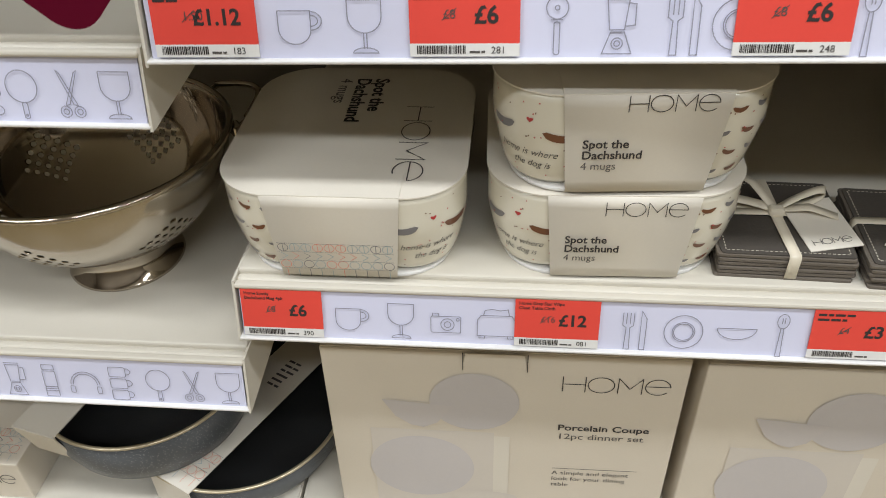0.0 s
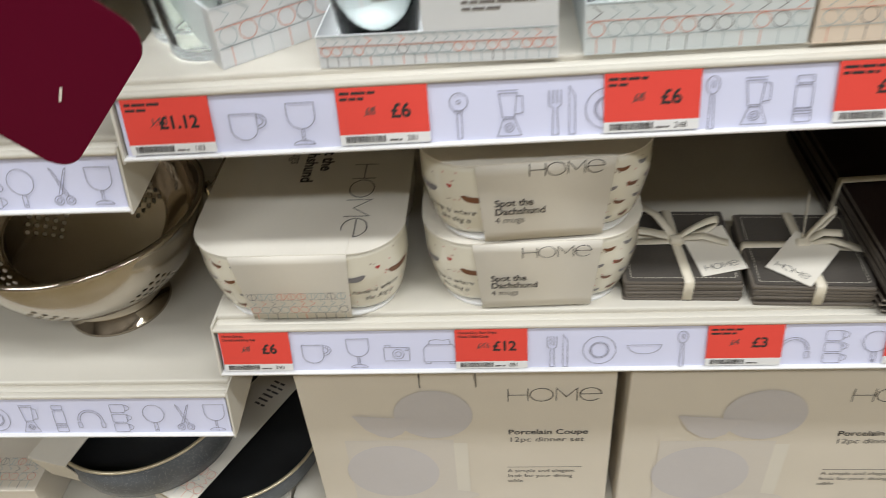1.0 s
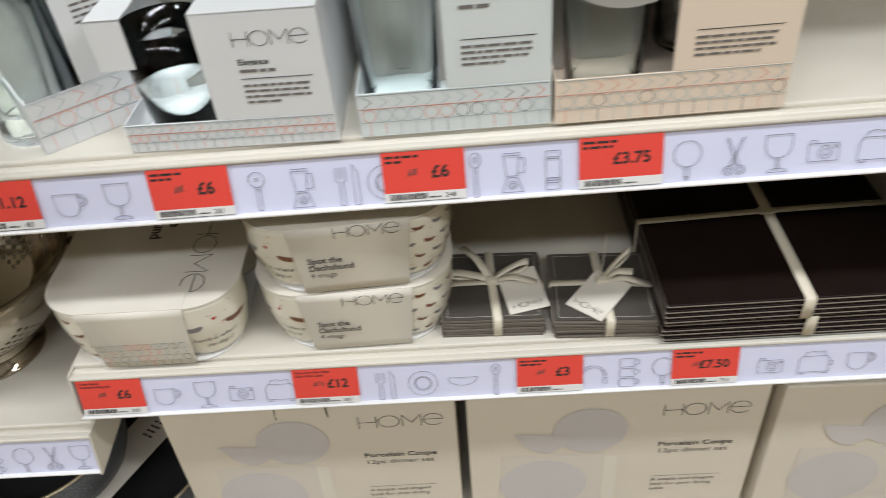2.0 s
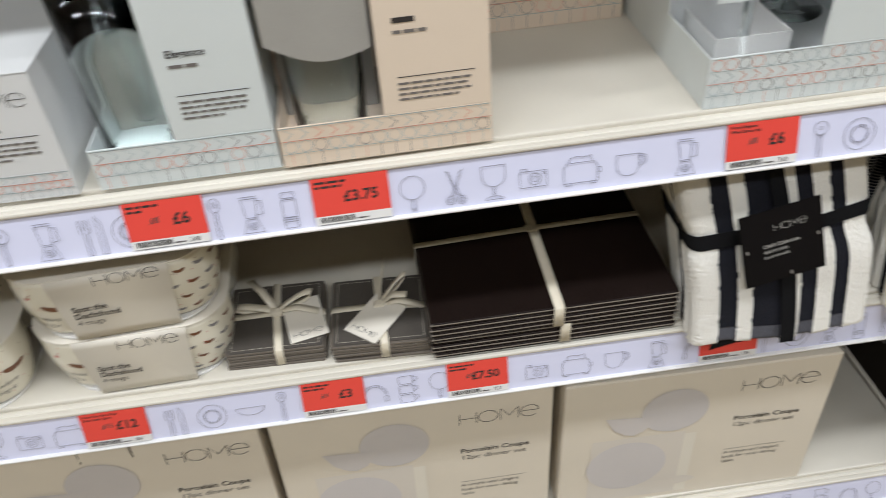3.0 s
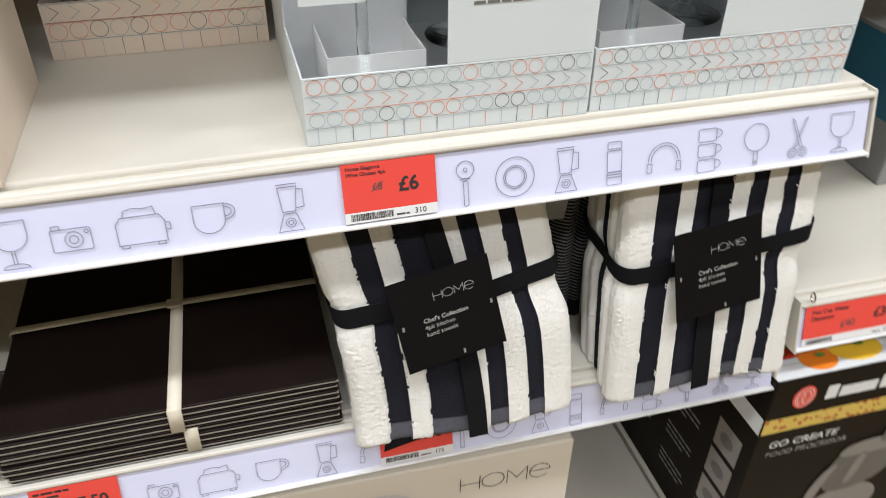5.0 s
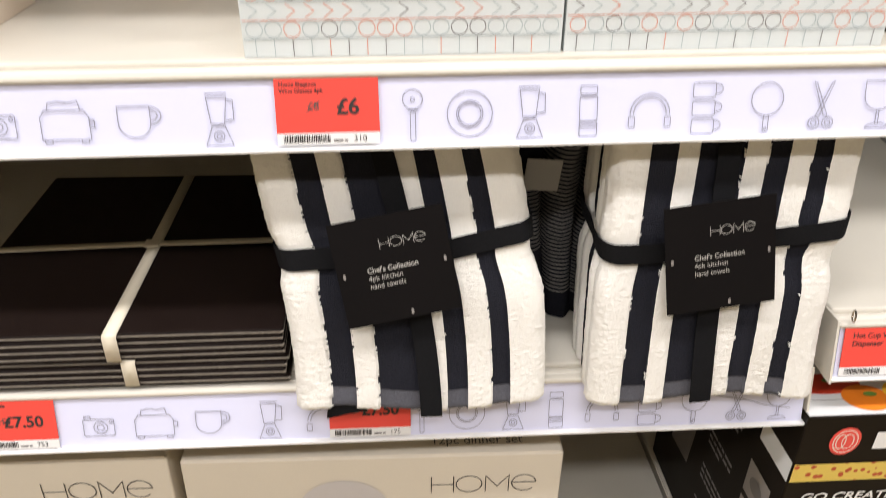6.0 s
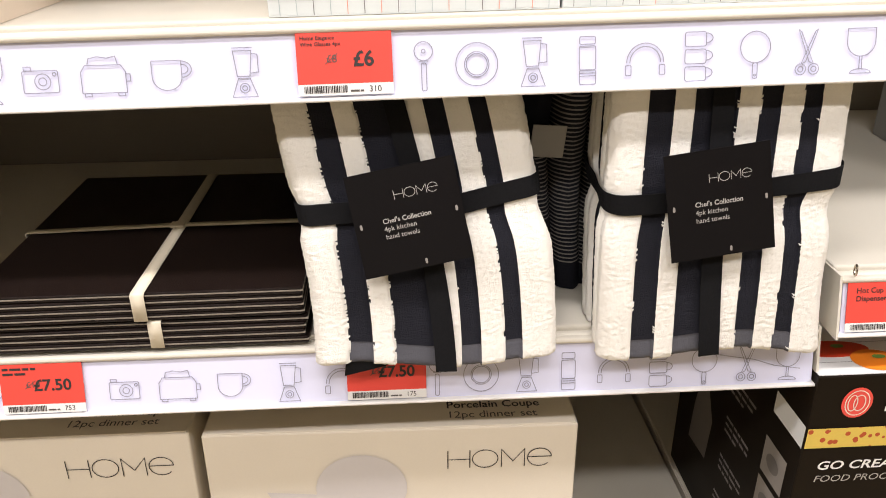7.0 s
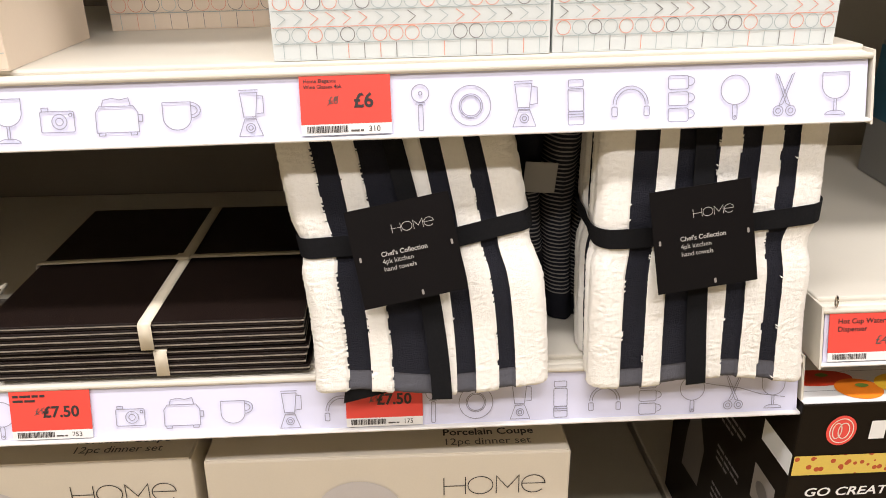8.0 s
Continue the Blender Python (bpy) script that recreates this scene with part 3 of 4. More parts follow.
def mug_pack(x, y, z, rz, label, sides, sleeve, W=0.188, D=0.188):
    """Four mugs two by two under a card lid, held by a card sleeve. sides: prints of the two front mugs."""
    t = thing("mug_pack", pose(x, y, z, 0, 0, rz), label, "mug pack", "packs of four mugs")
    q, qy = W / 2 - 0.0465, D / 2 - 0.0465
    part("tray", prism(rounded(W - 0.026, D - 0.014, 0.042), 0.003, 0.001), WHITECARD, t)
    for i, (mx, my) in enumerate(((-q, -qy), (q, -qy), (-q, qy), (q, qy))):
        mg = put("mug", MUG_MESH, t, pose(mx, my, 0.003))
        if i == 0:
            decorate(mg, sides[0][0], sides[0][1], 11)
        if i == 1:
            decorate(mg, sides[1][0], sides[1][1], 12)
        if i == 2:
            decorate(mg, "small", 160, 13)
    zl = 0.003 + MUG_H + 0.0006
    lid = part("lid", prism(rounded(W, D, 0.046, 10), 0.0012), SLEEVE, t, "warm-white card lid")
    lid.matrix_basis = pose(0, 0, zl)
    w0, w1 = sleeve[1], sleeve[2]
    yf = -D / 2 + 0.0003
    V = []
    for k in range(9):
        f = k / 8
        hz = zl + 0.001 - f * (zl - 0.002)
        yy = yf + sleeve_y(f)
        ww = w0 + (w1 - w0) * f
        for dx in (-1, 1):
            V.append((sleeve[0] + dx * ww / 2, yy, hz))
    F = [(2 * k, 2 * k + 1, 2 * k + 3, 2 * k + 2) for k in range(8)]
    me = mesh("sleeve_front", V, F, SLEEVE, smooth=True)
    sl = put("sleeve_front", me, t, None, "plain warm-white card sleeve")
    md = sl.modifiers.new("thick", "SOLIDIFY")
    md.thickness, md.offset = 0.0008, -1
    part("sleeve_top_tab", block(sleeve[0] - w0 * 0.5, sleeve[0] + w0 * 0.5, yf - 0.0008, yf + 0.03, zl + 0.0009, zl + 0.0019), SLEEVE, t)
    return t, zl, yf


p1, zl, yf = mug_pack(0.087, 0.101, MID, 0, "pack of four cream patterned mugs under a warm-white card lid", (("small", -105), ("pair", -46)), (-0.003, 0.100, 0.088), 0.186, 0.2)
home(p1, 0.108, 0.0009, BLACKINK, pose(0.038, 0.030, zl + 0.0018, 0, 0, -90))
write(p1, "Spot the", 0.0118, BLACKINK, pose(0.0055, 0.079, zl + 0.0018, 0, 0, -90), 0.035)
write(p1, "Dachshund", 0.0118, BLACKINK, pose(-0.0105, 0.079, zl + 0.0018, 0, 0, -90), 0.035)
write(p1, "4 mugs", 0.0108, DARKINK, pose(-0.0255, 0.078, zl + 0.0018, 0, 0, -90))
print_band(p1, 0.087, front(-0.0465, yf + 0.0010, 0.0035) @ pose(0, 0, 0, 5.0), "lcvo", 0.0082, 4)
SIDE = (("pair", -108), ("small", -60))
for px, py, pz, prz in ((0.286, 0.105, MID, 1.5), (0.287, 0.101, MID + 0.0805, 4.0)):
    pk, zl, yf = mug_pack(px, py, pz, prz, "pack of four cream patterned mugs in a plain card sleeve, stacked", SIDE, (0.002, 0.106, 0.094))
    up = 0.004 if pz > MID else 0.0
    home(pk, 0.056, 0.0006, BLACKINK, front(-0.010, yf - 0.0022, 0.0630 + up))
    write(pk, "Spot the", 0.0062, BLACKINK, front(-0.037, yf - 0.0022, 0.0385 + up * 0.6), 0.03)
    write(pk, "Dachshund", 0.0062, BLACKINK, front(-0.037, yf - 0.0018, 0.0300 + up * 0.6), 0.03)
    write(pk, "4 mugs", 0.0058, DARKINK, front(-0.037, yf - 0.0014, 0.0215 + up * 0.6))


# ---- coasters and place mats ----
def ribbon(pts, w, across, material, parent, name="ribbon"):
    """A flat satin ribbon along a run of points; across: the direction of its width."""
    V, F = [], []
    a = Vector(across).normalized() * (w / 2)
    for p in pts:
        V += [tuple(Vector(p) - a), tuple(Vector(p) + a)]
    for i in range(len(pts) - 1):
        F.append((2 * i, 2 * i + 1, 2 * i + 3, 2 * i + 2))
    ob = put(name, mesh(name, V, F, material, smooth=True), parent)
    md = ob.modifiers.new("thick", "SOLIDIFY")
    md.thickness, md.offset = 0.0005, 0
    return ob


def bow_loop(parent, base, tip, w, puff, across):
    """One loop or tail of a bow from the knot towards tip."""
    b, t = Vector(base), Vector(tip)
    pts = []
    for i in range(13):
        f = i / 12
        along = math.sin(f * math.pi)
        pts.append(b + (t - b) * along + Vector((0, 0, puff * (0.5 - f) * 2 * math.sin(f * math.pi))) )
    ribbon(pts, w, across, RIBBON, parent, "bow_loop")


def coaster_stack(x, y, rz, label, bow):
    S, T, N = 0.1, 0.0036, 6
    t = thing("coaster_stack", pose(x, y, MID, 0, 0, rz), label, "coasters", "ribbon-tied coaster stacks")
    rng = random.Random(int(x * 100))
    for i in range(N):
        bm = prism(rounded(S, S, 0.0022, 3), T - 0.0008, 0.0005)
        part("coaster", bm, LEATHER if i == N - 1 else [LEATHER], t, "", pose(rng.uniform(-.0012, .0012), rng.uniform(-.0012, .0012), i * T, 0, 0, rng.uniform(-1, 1)), False)
        part("coaster_core", prism(rounded(S - 0.003, S - 0.003, 0.003, 2), 0.0006), LEATHEREDGE, t, "", pose(0, 0, (i + 1) * T - 0.0005))
    top = N * T
    P = []
    e = S / 2 - 0.0055
    n = 26
    for k in range(n):
        u = -e + 2 * e * (k + 0.2) / n
        for a, b in (((u, e), (u + 2 * e / n * 0.6, e)), ((u, -e), (u + 2 * e / n * 0.6, -e)), ((e, u), (e, u + 2 * e / n * 0.6)), ((-e, u), (-e, u + 2 * e / n * 0.6))):
            P.append(([a, b], 0))
    put("stitching", mesh("stitching", *strokes(P, 0.0007), STITCH), t, pose(0, 0, top + 0.0002))
    h = S / 2 + 0.0012
    z1 = top + 0.0012
    ribbon([(0.004, -h, 0.002), (0.004, -h, top - 0.001), (0.004, -h + 0.002, z1), (0.0, 0, z1 + 0.0008), (-0.002, h - 0.002, z1), (-0.002, h, top), (-0.002, h, 0.002)], 0.0085, (1, 0, 0), RIBBON, t)
    ribbon([(-h, 0.002, 0.002), (-h, 0.002, top - 0.001), (-h + 0.002, 0.002, z1 + 0.0006), (0, 0.002, z1 + 0.0018), (h - 0.002, -0.002, z1 + 0.0006), (h, -0.002, top), (h, -0.002, 0.002)], 0.0085, (0, 1, 0), RIBBON, t)
    k = Vector((0.0, 0.004, z1 + 0.003))
    part("knot", block(-0.006, 0.006, -0.004, 0.006, z1, z1 + 0.007, 0.0025, 2), RIBBON, t)
    sink = Vector((0, 0, top - 0.0276))
    for tip, puff in bow[0]:
        bow_loop(t, k, Vector(tip) + sink, 0.0085, puff, (0.25, 1, 0.2))
    for tip in (Vector(q) + sink for q in bow[1]):
        mid = (k + Vector(tip)) / 2 + Vector((0, 0, 0.006))
        d = Vector(tip) - k
        ribbon([k, mid, Vector(tip)], 0.0085, (-d.y, d.x, 0.004), RIBBON, t, "ribbon_tail")
    tag = part("gift_tag", block(-0.02, 0.02, -0.028, 0.028, 0, 0.0008), SLEEVE, t, "cream card tag")
    tag.matrix_basis = Matrix.Translation(sink) @ pose(*bow[2])
    home(tag, 0.029, 0.0005, BLACKINK, pose(-0.0145, -0.0225, 0.0011))
    return t


coaster_stack(0.4185, 0.071, -1.5, "stack of six taupe leatherette coasters tied with cream ribbon", (
    (((-0.042, 0.012, 0.034), 0.009), ((0.038, 0.016, 0.042), 0.014)), ((-0.03, 0.047, 0.040), (0.046, -0.004, 0.032)), (0.030, -0.012, 0.0305, 4, -3, 12)))
coaster_stack(0.5265, 0.062, -3, "stack of six taupe leatherette coasters with a bow and tilted tag", (
    (((0.008, 0.036, 0.062), 0.010), ((0.030, 0.024, 0.052), 0.012)), ((0.045, -0.006, 0.033), (0.030, 0.0, 0.045)), (-0.004, -0.018, 0.0315, 5, 0, -38)))


def placemat_set(x, y, z, rz, cross, label):
    W, D, T, N = 0.254, 0.268, 0.0061, 4
    t = thing("placemat_set", pose(x, y, z, 0, 0, rz), label, "place mats", "ribbon-tied place mat sets")
    rng = random.Random(int(z * 1000))
    for i in range(N):
        m = pose(rng.uniform(-.0015, .0015), rng.uniform(-.0015, .0015), i * T, 0, 0, rng.uniform(-.35, .35))
        mt = part("placemat", prism(rounded(W, D, 0.003, 3), T * 0.50, 0.0015), DARKBROWN, t, "", m)
        part("mat_board", block(-W / 2 - 0.0002, W / 2 + 0.0002, -D / 2 - 0.0003, D / 2 + 0.0002, T * 0.50, T * 0.64), BOARDEDGE, mt)
        part("mat_face", prism(rounded(W, D, 0.003, 3), T * 0.30, 0.001), DARKBROWN, mt, "", pose(0, 0, T * 0.66))
    top = N * T + 0.0008
    h = D / 2 + 0.0015
    hx = W / 2 + 0.0015
    ribbon([(cross, -h, 0.001), (cross, -h, top - 0.002), (cross + 0.0005, -h + 0.002, top), (cross + 0.004, 0, top + 0.0005), (cross + 0.006, h - 0.002, top), (cross + 0.006, h, top - 0.003), (cross + 0.006, h, 0.001)], 0.0105, (1, 0, 0), RIBBON, t)
    ribbon([(-hx, -0.010, 0.001), (-hx, -0.010, top), (-hx + 0.002, -0.010, top + 0.0006), (cross, -0.006, top + 0.0014), (hx - 0.002, -0.003, top + 0.0006), (hx, -0.003, top), (hx, -0.003, 0.001)], 0.0085, (0, 1, 0), RIBBON, t)
    part("knot", block(cross - 0.005, cross + 0.008, -0.012, 0.0, top, top + 0.003, 0.0014), RIBBON, t)
    return t


placemat_set(0.702, 0.135, MID, 0.0, 0.010, "set of four dark brown leatherette place mats tied with cream ribbon")
placemat_set(0.7005, 0.133, MID + 0.0256, 0.5, 0.002, "upper set of four dark brown place mats tied with cream ribbon")


# ---- towel packs ----
STRIPES = ((0.0, 0.135, 0), (0.135, 0.235, 1), (0.235, 0.325, 0), (0.325, 0.50, 1), (0.50, 0.60, 0), (0.60, 0.68, 1), (0.68, 0.78, 0), (0.78, 0.85, 1), (0.85, 1.01, 0))


def towel_pack(x_bottom, x_top, width, y_front, lean, card, label, flip=False, thick=0.075, seed=1):
    """Folded striped towels stood on end, tied crosswise with black tape over a black card. card: x, z, turn, width, height."""
    t = thing("towel_pack", pose(0, 0, 0), label, "towels", "tied towel packs")
    z0, z1 = MID + 0.0018, TOP - 0.030
    r, n, rows = 0.011, 400, 230
    per = []
    hw, ht = width / 2, thick / 2
    # rounded section, started at the back
    outline = rounded(width, thick, r, 14)
    outline = outline[7:] + outline[:7]
    L = [0.0]
    for i in range(len(outline)):
        a, b = outline[i], outline[(i + 1) % len(outline)]
        L.append(L[-1] + math.hypot(b[0] - a[0], b[1] - a[1]))
    for k in range(n):
        d = L[-1] * k / n
        i = max(j for j in range(len(outline)) if L[j] <= d)
        a, b = outline[i], outline[(i + 1) % len(outline)]
        f = (d - L[i]) / max(L[i + 1] - L[i], 1e-9)
        per.append((a[0] + (b[0] - a[0]) * f, a[1] + (b[1] - a[1]) * f))

    def at(px, py, v, out=0.0):
        """A place on the pack; out: how far it stands proud."""
        pinch = 1 - 0.048 * math.exp(-((v - 0.50) / 0.06) ** 2) + 0.012 * math.sin(v * 2.6 + seed)
        deep = 1 + 0.10 * math.sin(math.pi * v) - 0.10 * math.exp(-((v - 0.50) / 0.07) ** 2)
        cx = x_bottom + (x_top - x_bottom) * v ** 1.7 + 0.003 * math.sin(3 * v + seed)
        front_ness = max(0.0, -py / ht)
        drop = 0.012 * min(1.0, max(0.0, front_ness - 0.15) / 0.3) * (0.7 + 0.3 * math.sin(px * 40 + seed))
        zz = (z0 - drop) + (z1 - z0 + drop) * v
        yy = y_front + ht + lean * v + py * deep
        nx, ny = px / hw, py / ht
        q = max(abs(nx) ** 6 + abs(ny) ** 6, 1e-6)
        dx, dy = nx ** 5 / q, ny ** 5 / q
        ln = math.hypot(dx, dy) or 1
        wave = 0.0022 * noise.noise(Vector((px * 16, v * 4, seed)))
        return (cx + px * pinch + (out + wave) * dx / ln, yy + (out + wave) * dy / ln, zz)

    V, F, I = [], [], []
    ink = []
    for j in range(rows + 1):
        v = j / rows
        for k, (px, py) in enumerate(per):
            jag = 0.0035 * noise.noise(Vector((px * 30, v * 22, seed + 5))) + 0.0022 * noise.noise(Vector((px * 500, v * 210, seed)))
            if py < -ht * 0.2:
                f = (px / width + 0.5)
                f = 1 - f if flip else f
                s = [c for a, b, c in STRIPES if a <= min(max(f + jag, 0), 1) < b]
                c = s[0] if s else 0
                if c == 1 and v < 0.075 + 0.01 * jag:
                    c = 2
            else:
                c = 0 if (int((py + ht) / 0.011) % 3 or px > 0) else 1
                c = 1 if (px > 0 and py > -ht * 0.55) else c
            bump = 0.0014 if c == 0 else (-0.0008 if c == 1 else -0.0014)
            bump += (0.0008 if c == 0 else 0.0004) * noise.noise(Vector((px * 420, v * 110, py * 420 + seed)))
            if abs(px) > hw * 0.90 and py > -ht * 0.75:
                bump -= 0.0035 * abs(math.sin((py + ht) / 0.0125 * math.pi)) ** 6 + 0.001
            edge = min(v, 1 - v) * 36
            if edge < 1:
                s0 = 1 - 0.12 * (1 - math.sqrt(max(0, 1 - (1 - edge) ** 2)))
                V.append(at(px, py * s0, v, bump))
            else:
                V.append(at(px, py, v, bump))
            ink.append(c)
    for j in range(rows):
        for k in range(n):
            m = (k + 1) % n
            F.append((j * n + k, j * n + m, (j + 1) * n + m, (j + 1) * n + k))
            I.append(ink[j * n + k])
    F.append(tuple(range(n))[::-1])
    I.append(0)
    F.append(tuple(rows * n + k for k in range(n)))
    I.append(0)
    put("towel_body", mesh("towel_body", V, F, [TERRY, NAVY, CHECK], I, smooth=True), t, None, "navy and cream striped terry towels")
    # tapes
    cx, cz, turn, cw, ch = card
    vc = (cz - z0) / (z1 - z0)

    def tape(points, name):
        TV, TF = [], []
        for a, b in points:
            TV += [a, b]
        for i in range(len(points) - 1):
            TF.append((2 * i, 2 * i + 1, 2 * i + 3, 2 * i + 2))
        ob = put(name, mesh(name, TV, TF, BAND), t)
        md = ob.modifiers.new("thick", "SOLIDIFY")
        md.thickness, md.offset = 0.0008, 0

    tw = 0.0075 / (z1 - z0)
    tape([(at(px, py, vc + 0.012 + 0.055 * px / hw * (1.2 if px > 0 else 0.25) - tw, 0.0032), at(px, py, vc + 0.012 + 0.055 * px / hw * (1.2 if px > 0 else 0.25) + tw, 0.0032)) for px, py in per[::2]] , "cross_tape")
    lx = cx - (x_bottom + x_top) / 2
    tape([(at(lx + 0.004 + 0.010 * (0.5 - v) - 0.008, -ht, v, 0.0034), at(lx + 0.004 + 0.010 * (0.5 - v) + 0.008, -ht, v, 0.0034)) for v in [i / 30 for i in range(31)]], "upright_tape")
    xm = cx - (x_bottom + (x_top - x_bottom) * vc)
    yc = min(at(xm + o, -ht, vc + p, 0.005)[1] for o in (-cw / 2, 0, cw / 2) for p in (-0.16, 0, 0.16))
    slope = math.degrees(math.atan2(at(xm, -ht, vc + 0.15)[1] - at(xm, -ht, vc - 0.15)[1], 0.3 * (z1 - z0)))
    cd = part("card_band", block(-cw / 2, cw / 2, -ch / 2, ch / 2, 0, 0.0008), BLACKCARD, t, "black printed card")
    cd.matrix_basis = pose(cx, yc - 0.0006, cz) @ pose(0, 0, 0, 90 - slope) @ pose(0, 0, 0, 0, 0, turn)
    home(cd, cw * 0.40, 0.0004, SILVERINK, pose(-cw * 0.09, ch * 0.20, 0.0011))
    write(cd, "Chef's Collection", 0.0036, SILVERINK, pose(-cw * 0.24, -ch * 0.01, 0.0011), 0.02)
    write(cd, "4pk kitchen", 0.0036, SILVERINK, pose(-cw * 0.24, -ch * 0.085, 0.0011))
    write(cd, "hand towels", 0.0036, SILVERINK, pose(-cw * 0.24, -ch * 0.16, 0.0011))
    for hx, hy in ((-cw * 0.44, ch * 0.0), (cw * 0.44, ch * 0.0), (0.006, -ch * 0.44)):
        put("punched_hole", mesh("punched_hole", *fills([rounded(0.0018, 0.0040, 0.0008, 3)]), PRODUCT), cd, pose(hx, hy, 0.0011))
    return t


pack_one = towel_pack(0.929, 0.901, 0.184, -0.030, 0.066, (0.9125, 0.738, 10.5, 0.080, 0.076), "pack of navy and cream striped terry towels tied with black tape", seed=1)
towel_pack(1.149, 1.153, 0.178, -0.030, 0.045, (1.139, 0.745, 7.5, 0.078, 0.080), "second pack of navy and cream striped towels, tied with black tape", seed=4)


part("tape_end", prism([(0, 0), (0.034, 0.008), (0.036, 0.018), (0.002, 0.014)], 0.0008), BAND, pack_one, "", pose(0.859, -0.0255, MID - 0.0150, 86))


def cloth_fold(parent, cx, y, w, d, h, seed, lines):
    """One soft upright fold of cloth: an uneven oval column that narrows to its rounded top, with woven lines round it."""
    n, rows = 36, 170
    V, F, I = [], [], []
    for j in range(rows + 1):
        v = j / rows
        cap = math.sqrt(max(0.0, 1 - max(0.0, (v - 0.90) / 0.10) ** 2)) * 0.98 + 0.02
        sway = 0.004 * math.sin(5 * v + seed)
        fat = 1 + 0.10 * math.sin(4.2 * v + seed * 2)
        for k in range(n):
            a = 2 * math.pi * k / n
            r = cap * fat * (1 + 0.08 * noise.noise(Vector((math.cos(a) * 2, math.sin(a) * 2, v * 5 + seed))))
            V.append((cx + sway + w / 2 * r * math.cos(a), y + d / 2 + d / 2 * r * math.sin(a), 0.0012 + (h - 0.0012) * v))
    for j in range(rows):
        for k in range(n):
            m = (k + 1) % n
            F.append((j * n + k, j * n + m, (j + 1) * n + m, (j + 1) * n + k))
            I.append(1 if lines and j % 3 == 0 and lines[0] < j / rows < lines[1] else 0)
    F.append(tuple(range(n))[::-1])
    I.append(0)
    F.append(tuple(rows * n + k for k in range(n)))
    I.append(0)
    put("cloth_fold", mesh("cloth_fold", V, F, [NAVY, PALELINE], I, smooth=True), parent)


def folded_cloth(x, y, h, label):
    """A dark tea towel pack rolled in soft folds with fine pale lines and a grey paper label."""
    t = thing("tea_towel_pack", pose(x, y, MID), label, "tea towels")
    cloth_fold(t, -0.017, 0.004, 0.034, 0.060, h - 0.004, 1.3, (0.30, 0.60))
    cloth_fold(t, 0.012, 0.0, 0.034, 0.075, h, 2.1, (0.12, 0.86))
    cloth_fold(t, 0.034, 0.012, 0.022, 0.070, h - 0.012, 3.7, (0.10, 0.80))
    part("paper_label", block(-0.014, 0.014, -0.0012, 0, -0.014, 0.014, 0.0005), LINERSHADE_LABEL, t, "grey paper label", pose(-0.012, -0.002, h * 0.66, 6, 4, 0))
    return t


folded_cloth(1.040, 0.070, 0.214, "folded navy tea towels with fine pale lines, behind the striped packs")


# ---- boxed dinner sets ----
def dinner_box(x0, label, seed):
    W, D, H = (0.3255, 0.3285, 0.334)[seed], 0.26, 0.2405
    G = H + 0.006
    t = thing("dinner_set_box", pose(x0, (0.026, 0.024, 0.017)[seed], BASE - 0.0006 - 0.0262 * 0.022, -SLOPE, 0, (0.3, -0.2, -0.9)[seed]), label, "boxed dinner set", "boxed dinner sets")
    part("carton", block(0, W, 0, D, 0.0004, H, 0.0018), CREAM, t)
    part("lid_flap", block(0.002, W - 0.002, 0.001, D - 0.002, H - 0.0004, H + 0.0012, 0.0006), CREAM, t)
    if seed == 0:
        part("tuck_tab", prism([(0, 0), (0.056, 0), (0.054, 0.016), (0.002, 0.016)], 0.0008), CREAM, t, "", pose(0.128, -0.0014, H - 0.0155, 90))
        for sx in (0.1275, 0.1845):
            part("tab_slit", block(sx, sx + 0.0007, -0.0016, -0.0002, H - 0.021, H - 0.001), DARKINK, t)
    y = -0.0006
    home(t, 0.094, 0.0009, BLACKINK, front(0.217, y, H - 0.0445))
    write(t, "Porcelain Coupe", 0.0078, BLACKINK, front(0.216, y, H - 0.0975), 0.024, 0, 1.13)
    write(t, "12pc dinner set", 0.0078, DARKINK, front(0.216, y, H - 0.110), 0, 0, 1.16)
    put("printed_rule", mesh("printed_rule", *strokes([([(0, 0), (0.082, 0)], 0)], 0.0006), DARKINK), t, front(0.2145, y, H - 0.155))
    for i, line in enumerate(("A simple and elegant", "look for your dining", "table")):
        write(t, line, 0.0056, DARKINK, front(0.2145, y, H - 0.1645 - i * 0.0092), 0, 0, 1.12)
    for nm, poly, mt, lift in (
            ("printed_plinth", grid_rect(0.038, G - 0.237, 0.157, G - 0.112), CHINALIGHT, 0.0),
            ("printed_shade", grid_rect(0.157, G - 0.237, 0.172, G - 0.117), SLEEVE, 0.0),
            ("printed_plate", circle(0.138, G - 0.070, 0.0415, 0.038, 40), CHINA, 0.0004),
            ("printed_bowl", [(0.052, G - 0.070), (0.118, G - 0.076), (0.103, G - 0.100), (0.09, G - 0.107), (0.078, G - 0.104), (0.064, G - 0.093)], CHINABOWL, 0.0008),
            ("printed_dinner_plate", circle(0.086, G - 0.168, 0.052, 0.047, 44), CHINA, 0.0004),
            ("printed_saucer", circle(0.148, G - 0.212, 0.034, 0.009, 36), CHINALIGHT, 0.0008)):
        put(nm, mesh(nm, *fills([poly]), mt), t, front(0, y - lift, 0))
    write(t, "Porcelain Coupe", 0.0100, BLACKINK, pose(0.217, 0.0275, H + 0.0016), 0.024, 0, 0.90)
    write(t, "12pc dinner set", 0.0100, DARKINK, pose(0.217, 0.0125, H + 0.0016), 0, 0, 0.92)
    return t


